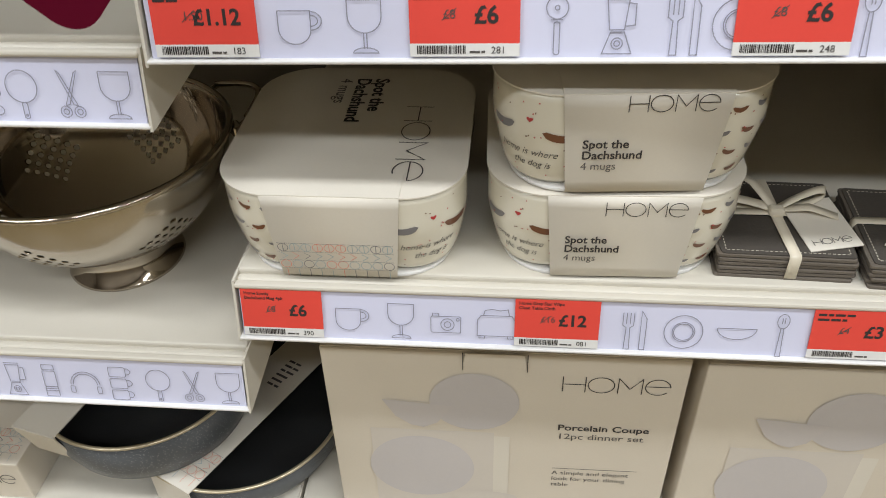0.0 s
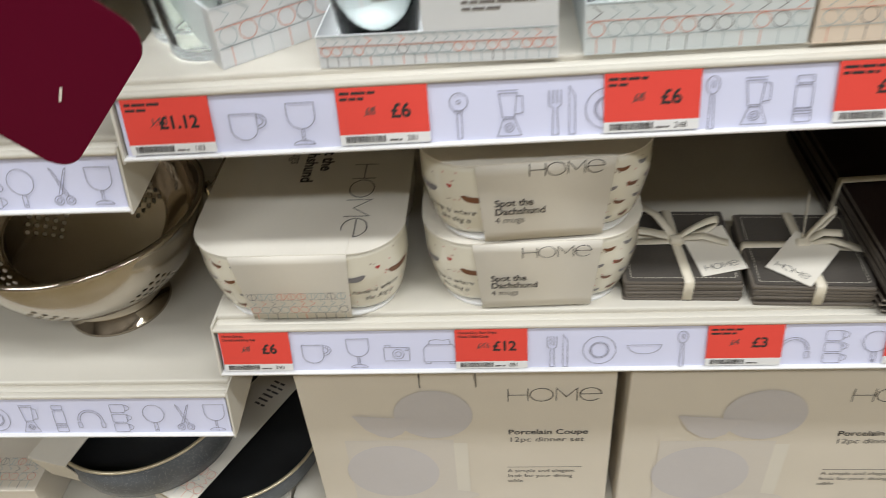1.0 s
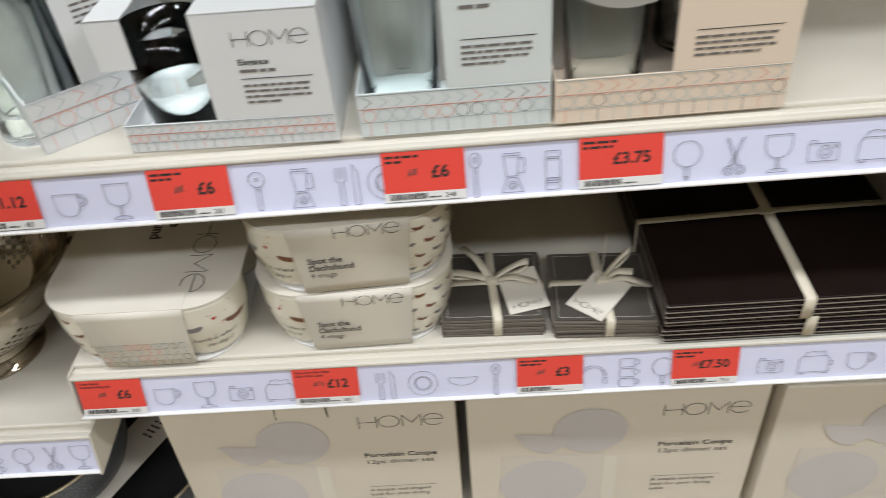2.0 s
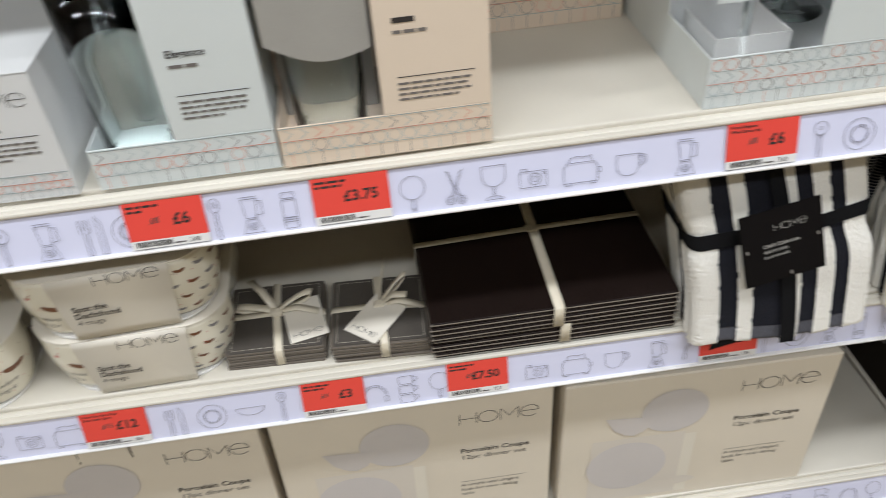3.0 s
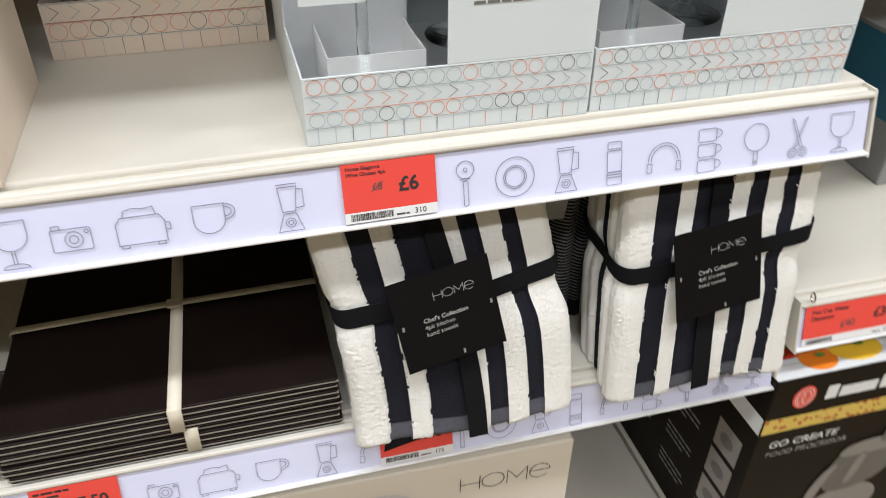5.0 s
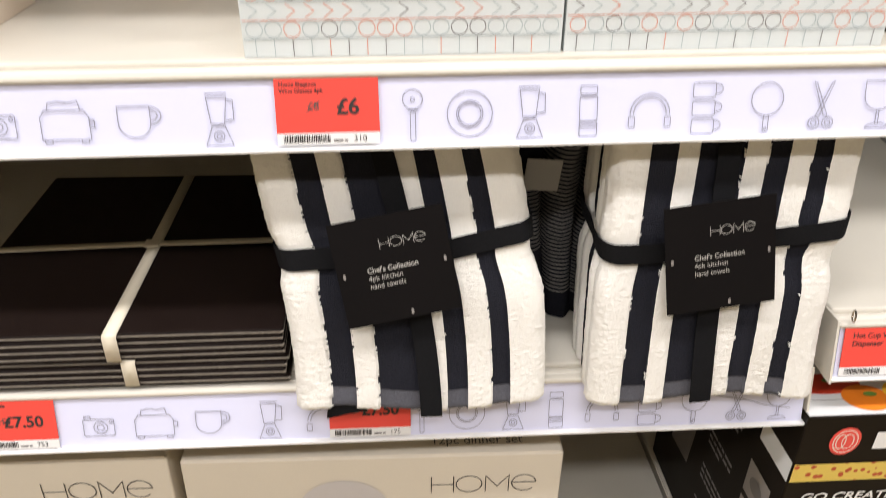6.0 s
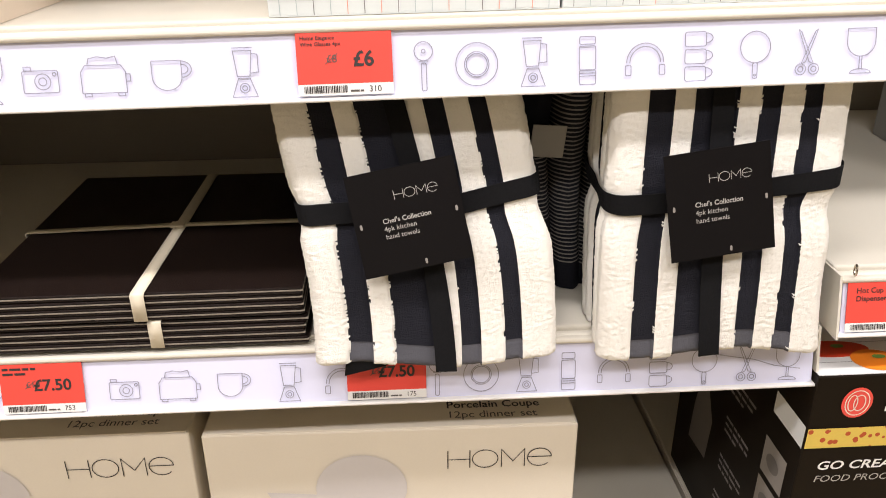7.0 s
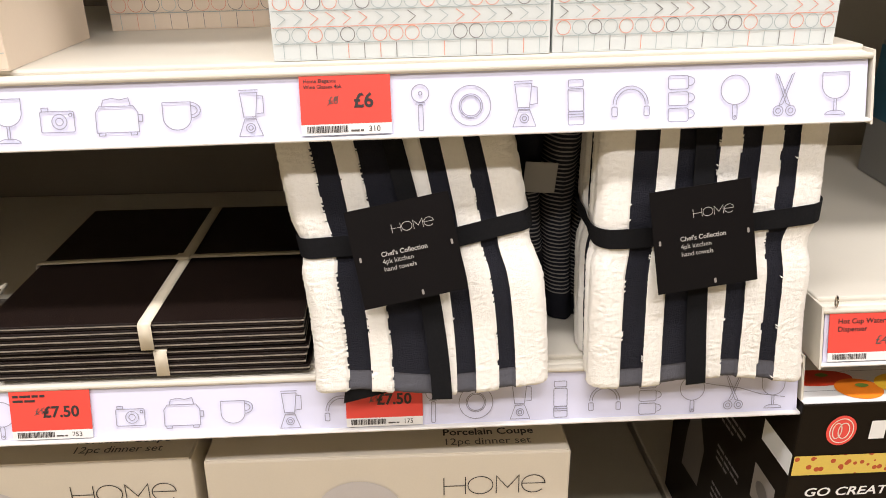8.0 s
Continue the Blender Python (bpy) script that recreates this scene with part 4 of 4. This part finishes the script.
dinner_box(0.047, "cream carton of a porcelain dinner set with printed plates", 0)
dinner_box(0.3845, "cream carton of a porcelain dinner set with printed plates", 1)
dinner_box(0.725, "cream carton of a porcelain dinner set beside an empty space", 2)


# ---- boxed glasses on the top shelf ----
def lathe(name, prof, n=36):
    V, F = [], []
    for r, z in prof:
        V += [(max(r, 1e-4) * math.cos(2 * math.pi * i / n), max(r, 1e-4) * math.sin(2 * math.pi * i / n), z) for i in range(n)]
    for j in range(len(prof) - 1):
        for i in range(n):
            k = (i + 1) % n
            F.append((j * n + i, j * n + k, (j + 1) * n + k, (j + 1) * n + i))
    return mesh(name, V, F, CLEAR, smooth=True)


TUMBLER = lathe("tumbler", [(0, 0), (0.026, 0), (0.029, 0.004), (0.033, 0.045), (0.034, 0.085), (0.0330, 0.085), (0.0320, 0.045), (0.0282, 0.006), (0, 0.0045)])
HIGHBALL = lathe("highball", [(0, 0), (0.0285, 0), (0.030, 0.003), (0.0325, 0.10), (0.0335, 0.15), (0.0324, 0.15), (0.0314, 0.10), (0.0285, 0.010), (0.026, 0.007), (0, 0.006)])
WINEGLASS = lathe("wine_glass", [(0, 0), (0.033, 0), (0.034, 0.002), (0.012, 0.005), (0.0045, 0.012), (0.004, 0.085), (0.010, 0.095), (0.032, 0.115), (0.038, 0.14), (0.034, 0.195), (0.0325, 0.195), (0.0365, 0.14), (0.030, 0.118), (0, 0.100)])


def glass_box(x0, y0, W, H, D, colour, window, glass, label, title, rz=0.0, seed=1, band_h=0.040, tray=False):
    """A card box with a cut-out window that runs round its front corner, glasses standing inside. window: its right edge and top."""
    t = thing("glass_box", pose(x0, y0, TOP, 0, 0, rz), label, "boxed glasses", "boxed glasses")
    c = 0.0012
    wx, wz = window
    part("base_card", block(0, W, 0, D, 0.0003, c), colour, t)
    part("back_card", block(0, W, D - c, D, c, H), colour, t)
    part("side_card", block(W - c, W, c, D - c, c, H), colour, t)
    part("front_band", block(0, W, 0, c, c, band_h, 0.0004), colour, t)
    part("side_band", block(0, c, c, D - c, c, band_h), colour, t)
    part("front_panel", block(wx, W - 0.0002, 0, c, band_h, H, 0.0004), colour, t)
    sd = D * 0.45
    part("side_panel", block(0, c, sd, D - c, band_h, H), colour, t)
    if wz < H:
        part("front_flap", block(0, wx - 0.048, 0, c, H - 0.038, H), colour, t)
        part("side_flap", block(0, c, c, sd, H - 0.038, H), colour, t)
        part("top_card", block(wx, W, 0, D, H - c, H + 0.0002), colour, t)
        part("top_card_rear", block(0, wx, D * 0.42, D, H - c, H + 0.0002), colour, t)
        part("top_card_side", block(0, wx - 0.048, 0, D * 0.42, H - c, H + 0.0002), colour, t)
    else:
        part("top_card", block(0, W, 0, D, H - c, H + 0.0002), colour, t)
    # boxes without a tray get a greyer liner, their inside shade put into its colour
    liner = PALEGREY if tray else LINERSHADE_LABEL
    part("liner_card", block(0.002, wx - 0.001, D * 0.52, D * 0.52 + 0.0008, 0.002, H - 0.003), liner, t)
    if not tray and wz >= H and colour is PEACH:
        n = 10
        curve = [(0.003 + (wx - 0.006) * i / n, 0.104 - 0.012 * math.sin(math.pi * i / n) - 0.010 * i / n) for i in range(n + 1)]
        part("hanging_card", prism(curve + [(wx - 0.003, H - 0.004), (0.003, H - 0.004)], 0.0008), liner, t, "", pose(0, 0.0045, 0, 90))
    if tray:
        part("hanging_card", block(0.004, wx - 0.050, 0.012, 0.0128, 0.088, H - 0.004), PALEBLUE, t)
        tx0, tx1, ty0, ty1 = 0.022, wx - 0.004, 0.040, D * 0.62
        for px0, px1, py0, py1 in ((tx0, tx1, ty0, ty0 + 0.001), (tx0, tx1, ty1 - 0.001, ty1), (tx0, tx0 + 0.001, ty0 + 0.001, ty1 - 0.001), (tx1 - 0.001, tx1, ty0 + 0.001, ty1 - 0.001)):
            part("inner_tray", block(px0, px1, py0, py1, 0.003, 0.043), WHITECARD, t, "white card tray round the glass foot")
        part("tray_floor", block(0.003, W - 0.003, 0.003, D - 0.003, 0.0016, 0.0026), PALEGREY, t)
    gz = 0.003
    for gx in (min(wx * 0.5, wx - 0.036), W - 0.042):
        for gy in (0.042, D - 0.045):
            put("drinking_glass", glass, t, pose(gx, gy, gz), "clear drinking glass").visible_shadow = False
    y = -0.0005
    print_band(t, W - 0.004, front(0.002, y, 0.0012), "lcvc" if tray else "lcv", (band_h - 0.002) / (4 if tray else 3), seed)
    for k in range(3):
        put("printed_rule", mesh("printed_rule", *strokes([([(0, 0), (W - 0.002, 0)], 0)], 0.0005), ORANGELINE if k == 1 else TEALLINE), t, front(0.001, y - 0.0001, 0.001 + (k + 1) * (band_h - 0.002) / (4 if tray else 3)))
    tx = wx + (W - wx) * 0.16
    tw = (W - wx) * 0.70
    if title[0] == "home":
        home(t, tw * 0.86, 0.0006, BLACKINK, front(wx + (W - wx) * 0.30, y, H - 0.026))
        write(t, "Elegance", 0.0046, BLACKINK, front(wx + (W - wx) * 0.30, y, H - 0.040), 0.03)
        bars(t, SOFTINK, front(wx + (W - wx) * 0.30, y, H - 0.046), 1, 0.003, 0.002, 0.030, seed)
        ly = band_h + 0.033
        tx = wx + (W - wx) * 0.30
        tw = (W - wx) * 0.58
    else:
        if title[0] == "elegance":
            write(t, "Elegance", 0.0058, BLACKINK, front(tx, y, title[1]), 0.03)
        else:
            bars(t, BLACKINK, front(tx, y, title[1]), 1, 0.0052, 0.002, tw * 0.5, seed + 30)
        bars(t, SOFTINK, front(tx, y, title[1] - 0.0085), 1, 0.0034, 0.002, tw * 0.8, seed)
        ly = title[2]
    put("printed_rule", mesh("printed_rule", *strokes([([(0, 0), (tw, 0)], 0)], 0.0007), BLACKINK), t, front(tx, y, ly))
    bars(t, SOFTINK, front(tx, y, ly - 0.0065), 4, 0.0024, 0.0021, tw * 0.94, seed + 2)
    t.matrix_basis = TILT_TOP @ t.matrix_basis
    return t


glass_box(0.139, 0.012, 0.164, 0.108, 0.17, PALEGREY, (0.074, 0.09), TUMBLER, "pale grey card box of clear tumblers with a window", ("home", 0, 0), -1.5, 2, 0.024)
glass_box(0.320, 0.009, 0.145, 0.175, 0.15, PALEBLUE, (0.068, 0.2), HIGHBALL, "pale blue card box of tall clear glasses with a window", ("elegance", 0.105, 0.074), 0.0, 3, 0.037)
glass_box(0.4675, 0.007, 0.172, 0.185, 0.16, PEACH, (0.085, 0.2), HIGHBALL, "peach card box of tall clear glasses with a window", ("serenity", 0.112, 0.068), 0.3, 4, 0.037)
glass_box(0.822, 0.013, 0.1985, 0.215, 0.21, PALEBLUE, (0.095, 0.3), WINEGLASS, "pale blue card box of wine glasses with a window", ("elegance", 0.16, 0.105), 0.0, 5, 0.047, True)
glass_box(1.0225, 0.014, 0.210, 0.215, 0.21, PALEBLUE, (0.095, 0.3), WINEGLASS, "pale blue card box of wine glasses beside another", ("elegance", 0.16, 0.105), 0.0, 6, 0.047, True)
glass_box(0.644, 0.212, 0.172, 0.200, 0.17, PEACH, (0.100, 0.3), HIGHBALL, "peach card box of tall glasses at the back", ("serenity", 0.13, 0.09), 0.4, 7, 0.046)
glass_box(0.068, 0.018, 0.125, 0.20, 0.125, PALEGREY, (0.045, 0.3), HIGHBALL, "pale grey patterned box with a glass at its open corner", ("elegance", 0.16, 0.11), 38, 8, 0.045)


# ---- colander ----
def colander(x, y, z, turn, label):
    t = thing("colander", pose(x, y, z, 0, 0, turn), label, "colander")
    R, H = 0.118, 0.099
    n, rows = 96, 22
    z0 = 0.030

    def bowl(a, k):
        ph = 0.36 + k * (math.pi / 2 - 0.36)
        r = R * math.sin(ph)
        zz = z0 + H * (math.cos(0.36) - math.cos(ph)) / math.cos(0.36)
        return (r * math.cos(a), r * math.sin(a), zz)

    V = [bowl(2 * math.pi * i / n, j / rows) for j in range(rows + 1) for i in range(n)]
    F = []
    for j in range(rows):
        for i in range(n):
            k = (i + 1) % n
            c = [j * n + i, j * n + k, (j + 1) * n + k, (j + 1) * n + i]
            # seven diamond-shaped clusters of drilled holes
            u = ((i - 4) % 16) - 8
            w = j - 11
            if abs(u) + abs(w) <= 5 and (u + w) % 2 == 0 and 2 < j < 18:
                o = []
                for q in range(8):
                    an = radians(22.5 + 45 * q - 180)
                    o.append(len(V))
                    V.append(bowl(2 * math.pi * (i + 0.5 + 0.42 * math.cos(an)) / n, (j + 0.5 + 0.44 * math.sin(an)) / rows))
                # corners 0..3 at lower-left, lower-right, upper-right, upper-left
                for q in range(4):
                    F.append((c[q], o[(2 * q + 1) % 8], o[(2 * q) % 8]))
                    F.append((c[q], c[(q + 1) % 4], o[(2 * q + 2) % 8], o[(2 * q + 1) % 8]))
            else:
                F.append(tuple(c))
    F.append(tuple(range(n))[::-1])
    b = put("bowl", mesh("bowl", V, F, STEELSATIN, smooth=True), t, None, "perforated steel bowl")
    b.data.materials.append(STEEL)
    md = b.modifiers.new("thick", "SOLIDIFY")
    md.thickness, md.offset, md.material_offset, md.material_offset_rim = 0.0009, -1, 1, 0
    prof = [(R, z0 + H - 0.002), (R + 0.004, z0 + H - 0.001), (R + 0.0055, z0 + H + 0.001), (R + 0.004, z0 + H + 0.003), (R, z0 + H + 0.0035), (R - 0.0015, z0 + H + 0.001), (R, z0 + H - 0.002)]
    rim = lathe("rolled_rim", prof, 96)
    rim.materials[0] = STEEL
    put("rolled_rim", rim, t)
    ft = lathe("foot_ring", [(0.046, z0 + 0.002), (0.043, z0 - 0.004), (0.0425, 0.018), (0.045, 0.009), (0.052, 0.002), (0.0535, 0.0), (0.051, 0.0002), (0.043, 0.010), (0.041, z0)], 64)
    ft.materials[0] = STEEL
    put("foot_ring", ft, t)
    for s in (0, 180):
        cu = bpy.data.curves.new("handle", "CURVE")
        cu.dimensions, cu.bevel_depth, cu.bevel_resolution = "3D", 0.0032, 3
        sp = cu.splines.new("POLY")
        pts = [(R - 0.002, -0.042, z0 + H - 0.012), (R + 0.012, -0.040, z0 + H - 0.006)] + [(R + 0.012 + 0.026 * math.sin(math.pi * q / 10), -0.038 + 0.076 * q / 10, z0 + H - 0.004 + 0.004 * math.sin(math.pi * q / 10)) for q in range(11)] + [(R + 0.012, 0.040, z0 + H - 0.006), (R - 0.002, 0.042, z0 + H - 0.012)]
        sp.points.add(len(pts) - 1)
        for p, co in zip(sp.points, pts):
            p.co = (*co, 1)
        ob = bpy.data.objects.new("handle", cu)
        scene.collection.objects.link(ob)
        me = bpy.data.meshes.new_from_object(ob.evaluated_get(bpy.context.evaluated_depsgraph_get()))
        bpy.data.objects.remove(ob)
        me.materials.clear()
        me.materials.append(STEEL)
        me.polygons.foreach_set("use_smooth", [True] * len(me.polygons))
        put("handle", me, t, pose(0, 0, 0, 0, 0, s), "steel wire handle")
        for e in (-0.042, 0.042):
            part("handle_plate", block(R - 0.006, R + 0.003, e - 0.007, e + 0.007, z0 + H - 0.017, z0 + H - 0.005, 0.002), STEEL, t, "", pose(0, 0, 0, 0, 0, s))
    return t


colander(-0.151, 0.113, 0.5497, 38, "polished steel colander with drilled holes on a foot ring")


# ---- frying pans on the left bottom shelf ----
def saute_pan(x, y, z, R, H, label, tilt=0.0):
    t = thing("saute_pan", pose(x, y, z, tilt), label, "pan", "speckled grey pans")
    out = lathe("pan_body", [(0, 0), (R * 0.84, 0), (R * 0.91, 0.005), (R * 0.965, H * 0.35), (R - 0.001, H - 0.002), (R - 0.002, H - 0.0015)], 96)
    out.materials[0] = PANOUT
    put("pan_body", out, t, None, "grey speckled enamel outside")
    inn = lathe("pan_inside", [(R - 0.0025, H - 0.001), (R * 0.93 - 0.003, H * 0.4), (R * 0.84, 0.006), (0, 0.005)], 96)
    inn.materials[0] = PANIN
    put("pan_inside", inn, t, None, "black non-stick inside")
    rim = lathe("pan_rim", [(R - 0.003, H - 0.002), (R + 0.0002, H - 0.0022), (R + 0.0012, H - 0.0005), (R, H + 0.001), (R - 0.0028, H + 0.0008), (R - 0.003, H - 0.002)], 96)
    rim.materials[0] = PANRIM
    put("pan_rim", rim, t, None, "cream metal rim")
    return t


pan_b = saute_pan(-0.086, 0.120, 0.2783, 0.118, 0.046, "grey speckled saute pan with a card sleeve", -SLOPE)
sb = part("card_sleeve", block(-0.030, 0.030, -0.135, 0.13, 0, 0.0012), SLEEVE, pan_b, "white card sleeve with small print")
sb.matrix_basis = pose(0.016, 0.012, 0.0472, 0, 0, -27)
part("sleeve_fold", block(-0.030, 0.030, -0.0012, 0, -0.046, 0.001), SLEEVE, sb, "", pose(0, -0.135, 0, 0))
print_band(sb, 0.058, pose(-0.029, -0.130, 0.0016), "lcvo", 0.010, 9)
bars(sb, DARKINK, pose(-0.004, 0.060, 0.0016), 6, 0.0038, 0.0042, 0.020, 4)
pan_a = saute_pan(-0.177, 0.110, 0.3262, 0.111, 0.0650, "grey speckled saute pan resting on another pan", -SLOPE)
sa = part("card_sleeve", block(-0.026, 0.026, -0.118, 0.118, 0, 0.0012), SLEEVE, pan_a, "white card sleeve")
sa.matrix_basis = pose(-0.051, 0.02, 0.0650, 0, 0, -14)
part("sleeve_fold", block(-0.026, 0.026, -0.0012, 0, -0.052, 0.001), SLEEVE, sa, "", pose(0, -0.118, 0, 16))
bx = thing("small_carton", pose(-0.43, 0.014, 0.2795, -SLOPE), "cream carton with a patterned edge, on the bottom shelf", "carton")
part("carton", block(0, 0.135, 0, 0.12, 0.0004, 0.058, 0.0012), CREAM, bx)
print_band(bx, 0.12, pose(0.008, 0.004, 0.0586), "lcvo", 0.0105, 6)
home(bx, 0.07, 0.0009, BLACKINK, front(0.055, -0.0006, 0.026))
pan_c = saute_pan(-0.345, 0.255, 0.2746, 0.10, 0.062, "grey speckled pan behind a carton", -SLOPE)


# ---- shelf talker ----
wb = thing("shelf_sign", pose(0.014, -0.120, 0.9485), "plain maroon card sign with rounded corners, on a clear stem", "sign")
part("sign_card", prism(rounded(0.108, 0.108, 0.016, 8), 0.0012), MAROON, wb, "maroon card", pose(0, 0, 0, 90) @ pose(0, 0, 0, 0, 0, 47))
put("small_print", mesh("small_print", *fills([grid_rect(0, 0, 0.009, 0.0014)]), SLEEVE), wb, front(0.016, -0.0018, -0.030) @ pose(0, 0, 0, 0, 0, 66))
ribbon([(-0.034, 0.002, 0.030), (-0.036, 0.030, 0.036), (-0.038, 0.060, 0.038), (-0.040, 0.092, 0.036)], 0.012, (1, 0, 0), PLASTIC, wb, "clear_stem")


# ---- boxed appliance in the next bay ----
def appliance_box():
    W, D, H = 0.36, 0.27, 0.3075
    t = thing("food_processor_box", pose(1.2485, -0.018, 0.2767), "black printed food processor carton with pictured vegetables", "appliance box")
    part("carton", block(0, W, 0, D, 0.0004, H, 0.0015), DARKBOX, t)
    y = -0.0006
    part("top_print", block(0.001, W - 0.001, 0.002, D - 0.001, H, H + 0.0006), PALEGREY, t, "white printed top")
    zt = H + 0.0010
    for cx, cy, rx, ry, mt in ((0.030, 0.040, 0.034, 0.013, PEPPERRED), (0.060, 0.021, 0.021, 0.016, PEPPERORANGE), (0.108, 0.026, 0.030, 0.018, PEPPERYELLOW), (0.185, 0.030, 0.034, 0.020, PEPPERRED), (0.25, 0.03, 0.03, 0.02, PEPPERYELLOW)):
        put("printed_pepper", mesh("printed_pepper", *fills([circle(0, 0, rx, ry, 30)]), mt), t, pose(cx, cy, zt + cx * 0.003))
        put("printed_stalk", mesh("printed_stalk", *fills([circle(0, 0, 0.006, 0.003, 12)]), LEAFGREEN), t, pose(cx + rx * 0.2, cy + ry * 0.2, zt + 0.0012 + cx * 0.003))
    for k in range(5):
        put("printed_rule", mesh("printed_rule", *strokes([([(0, 0), (W, 0)], 0)], 0.0006), GREYPRINT), t, pose(0, 0.02 + k * 0.03, H + 0.0008))
    put("food_strip", mesh("food_strip", *fills([grid_rect(0, 0, W * 0.52, 0.021)]), FOOD), t, front(0.001, y, H - 0.074))
    put("pale_strip", mesh("pale_strip", *fills([grid_rect(0, 0, W * 0.46, 0.021)]), PALEGREY), t, front(W * 0.53, y, H - 0.074))
    put("round_badge", mesh("round_badge", *fills([circle(0, 0, 0.0135, 0.0155, 30)]), RED), t, front(0.038, y, H - 0.027))
    put("badge_lines", mesh("badge_lines", *strokes([(circle(0, 0, 0.0105, 0.0125, 24), 1), (circle(0.002, 0, 0.005, 0.008, 18), 1), (circle(-0.004, 0, 0.004, 0.008, 18), 1)], 0.0009), SLEEVE), t, front(0.038, y - 0.0004, H - 0.027))
    put("brand_bar", mesh("brand_bar", *fills([grid_rect(0, 0, 0.014, 0.019), grid_rect(0.017, 0, 0.062, 0.0145), grid_rect(0.066, 0, 0.078, 0.019), grid_rect(0.090, 0, 0.104, 0.019), grid_rect(0.107, 0, 0.150, 0.0145)]), WHITECARD), t, front(0.064, y, H - 0.037))
    write(t, "GO CREATE", 0.0092, WHITECARD, front(0.016, y, H - 0.098), 0.025, 0.15, 1.2)
    write(t, "FOOD PROCESSOR", 0.0072, SILVERINK, front(0.016, y, H - 0.112), 0.0, 0.15, 1.15)
    for nm, poly, mt, lift in (("printed_base", [(0.040, 0.034), (0.060, 0.028), (0.155, 0.050), (0.180, 0.066), (0.182, 0.098), (0.150, 0.118), (0.100, 0.110), (0.070, 0.080)], PRODUCT, 0),
                               ("printed_dial", circle(0.085, 0.062, 0.012, 0.006, 18), PRODUCTDARK, 0.0004),
                               ("printed_bowl", [(0.094, 0.106), (0.165, 0.112), (0.188, 0.150), (0.188, 0.178), (0.150, 0.190), (0.108, 0.184), (0.092, 0.160)], PRODUCTDARK, 0.0004),
                               ("printed_bowl_shine", [(0.120, 0.120), (0.132, 0.122), (0.142, 0.172), (0.128, 0.172)], PRODUCT, 0.0008),
                               ("printed_lid", [(0.096, 0.168), (0.190, 0.172), (0.192, 0.186), (0.150, 0.196), (0.104, 0.190)], PRODUCT, 0.0008),
                               ("printed_spout", [(0.142, 0.184), (0.168, 0.186), (0.194, 0.232), (0.190, 0.238), (0.166, 0.238)], PRODUCTDARK, 0.0012),
                               ("printed_handle", [(0.076, 0.088), (0.086, 0.088), (0.096, 0.140), (0.106, 0.160), (0.092, 0.160), (0.074, 0.120)], PRODUCT, 0.0008)):
        put(nm, mesh(nm, *fills([soften(poly)]), mt), t, front(0.02, y - lift, -0.006))
    for k, mt in enumerate((PEPPERORANGE, LEAFGREEN, PEPPERRED)):
        put("printed_spot", mesh("printed_spot", *fills([circle(0, 0, 0.010, 0.012, 20)]), mt), t, front(0.262, y, 0.05 + k * 0.030))
    # printed side towards the empty space
    sidem = Matrix(((0, 0, -1, 0), (-1, 0, 0, 0), (0, 1, 0, 0), (0, 0, 0, 1)))
    put("edge_strip", mesh("edge_strip", *fills([grid_rect(-0.055, H - 0.075, -0.001, H - 0.052)]), PALEGREY), t, pose(-0.0006, 0, 0) @ sidem)
    for k in range(4):
        pic = put("printed_picture", mesh("printed_picture", *fills([grid_rect(0, 0, 0.042, 0.040)]), PRODUCT), t, pose(-0.0006, 0, 0) @ sidem @ pose(-0.058, 0.022 + k * 0.047, 0))
        put("picture_detail", mesh("picture_detail", *fills([circle(0.020, 0.02, 0.012, 0.009, 18)]), PRODUCTDARK), pic, pose(0, 0, 0.0004))
    put("side_picture", mesh("side_picture", *fills([[(0, 0), (0.05, 0.005), (0.055, 0.06), (0.03, 0.10), (0.012, 0.09), (0.004, 0.05)]]), PRODUCTDARK), t, pose(-0.0006, 0, 0) @ sidem @ pose(-0.225, 0.07, 0))
    for k in range(4):
        bars(t, GREYPRINT, pose(-0.0006, 0, 0) @ sidem @ pose(-0.14, 0.06 + k * 0.05, 0), 3, 0.004, 0.004, 0.055, 20 + k)
    return t


appliance_box()
rb = thing("appliance_carton", pose(1.475, 0.16, 0.673, 0, 0, -4), "grey and teal printed carton on the next bay's shelf", "carton")
part("carton", block(0, 0.24, 0, 0.2, 0.0004, 0.16, 0.0015), GREYBOX, rb)
part("teal_band", block(-0.0006, 0.2406, -0.0006, 0.2, 0.07, 0.155), TEALBOX, rb, "teal printed band")
bars(rb, SILVERINK, front(0.012, -0.0014, 0.05), 3, 0.005, 0.005, 0.10, 9)

clip = thing("wire_clip", pose(1.2665, -0.004, 0.673), "small steel wire clip on the shelf corner", "clip")
wire = lathe("wire_loop", [(0.0045 + 0.0008 * math.cos(radians(a)), 0.0008 * math.sin(radians(a))) for a in range(0, 361, 45)], 20)
wire.materials[0] = STEEL
put("wire_loop", wire, clip, pose(0, 0, 0.0030, 90, 0, 70))
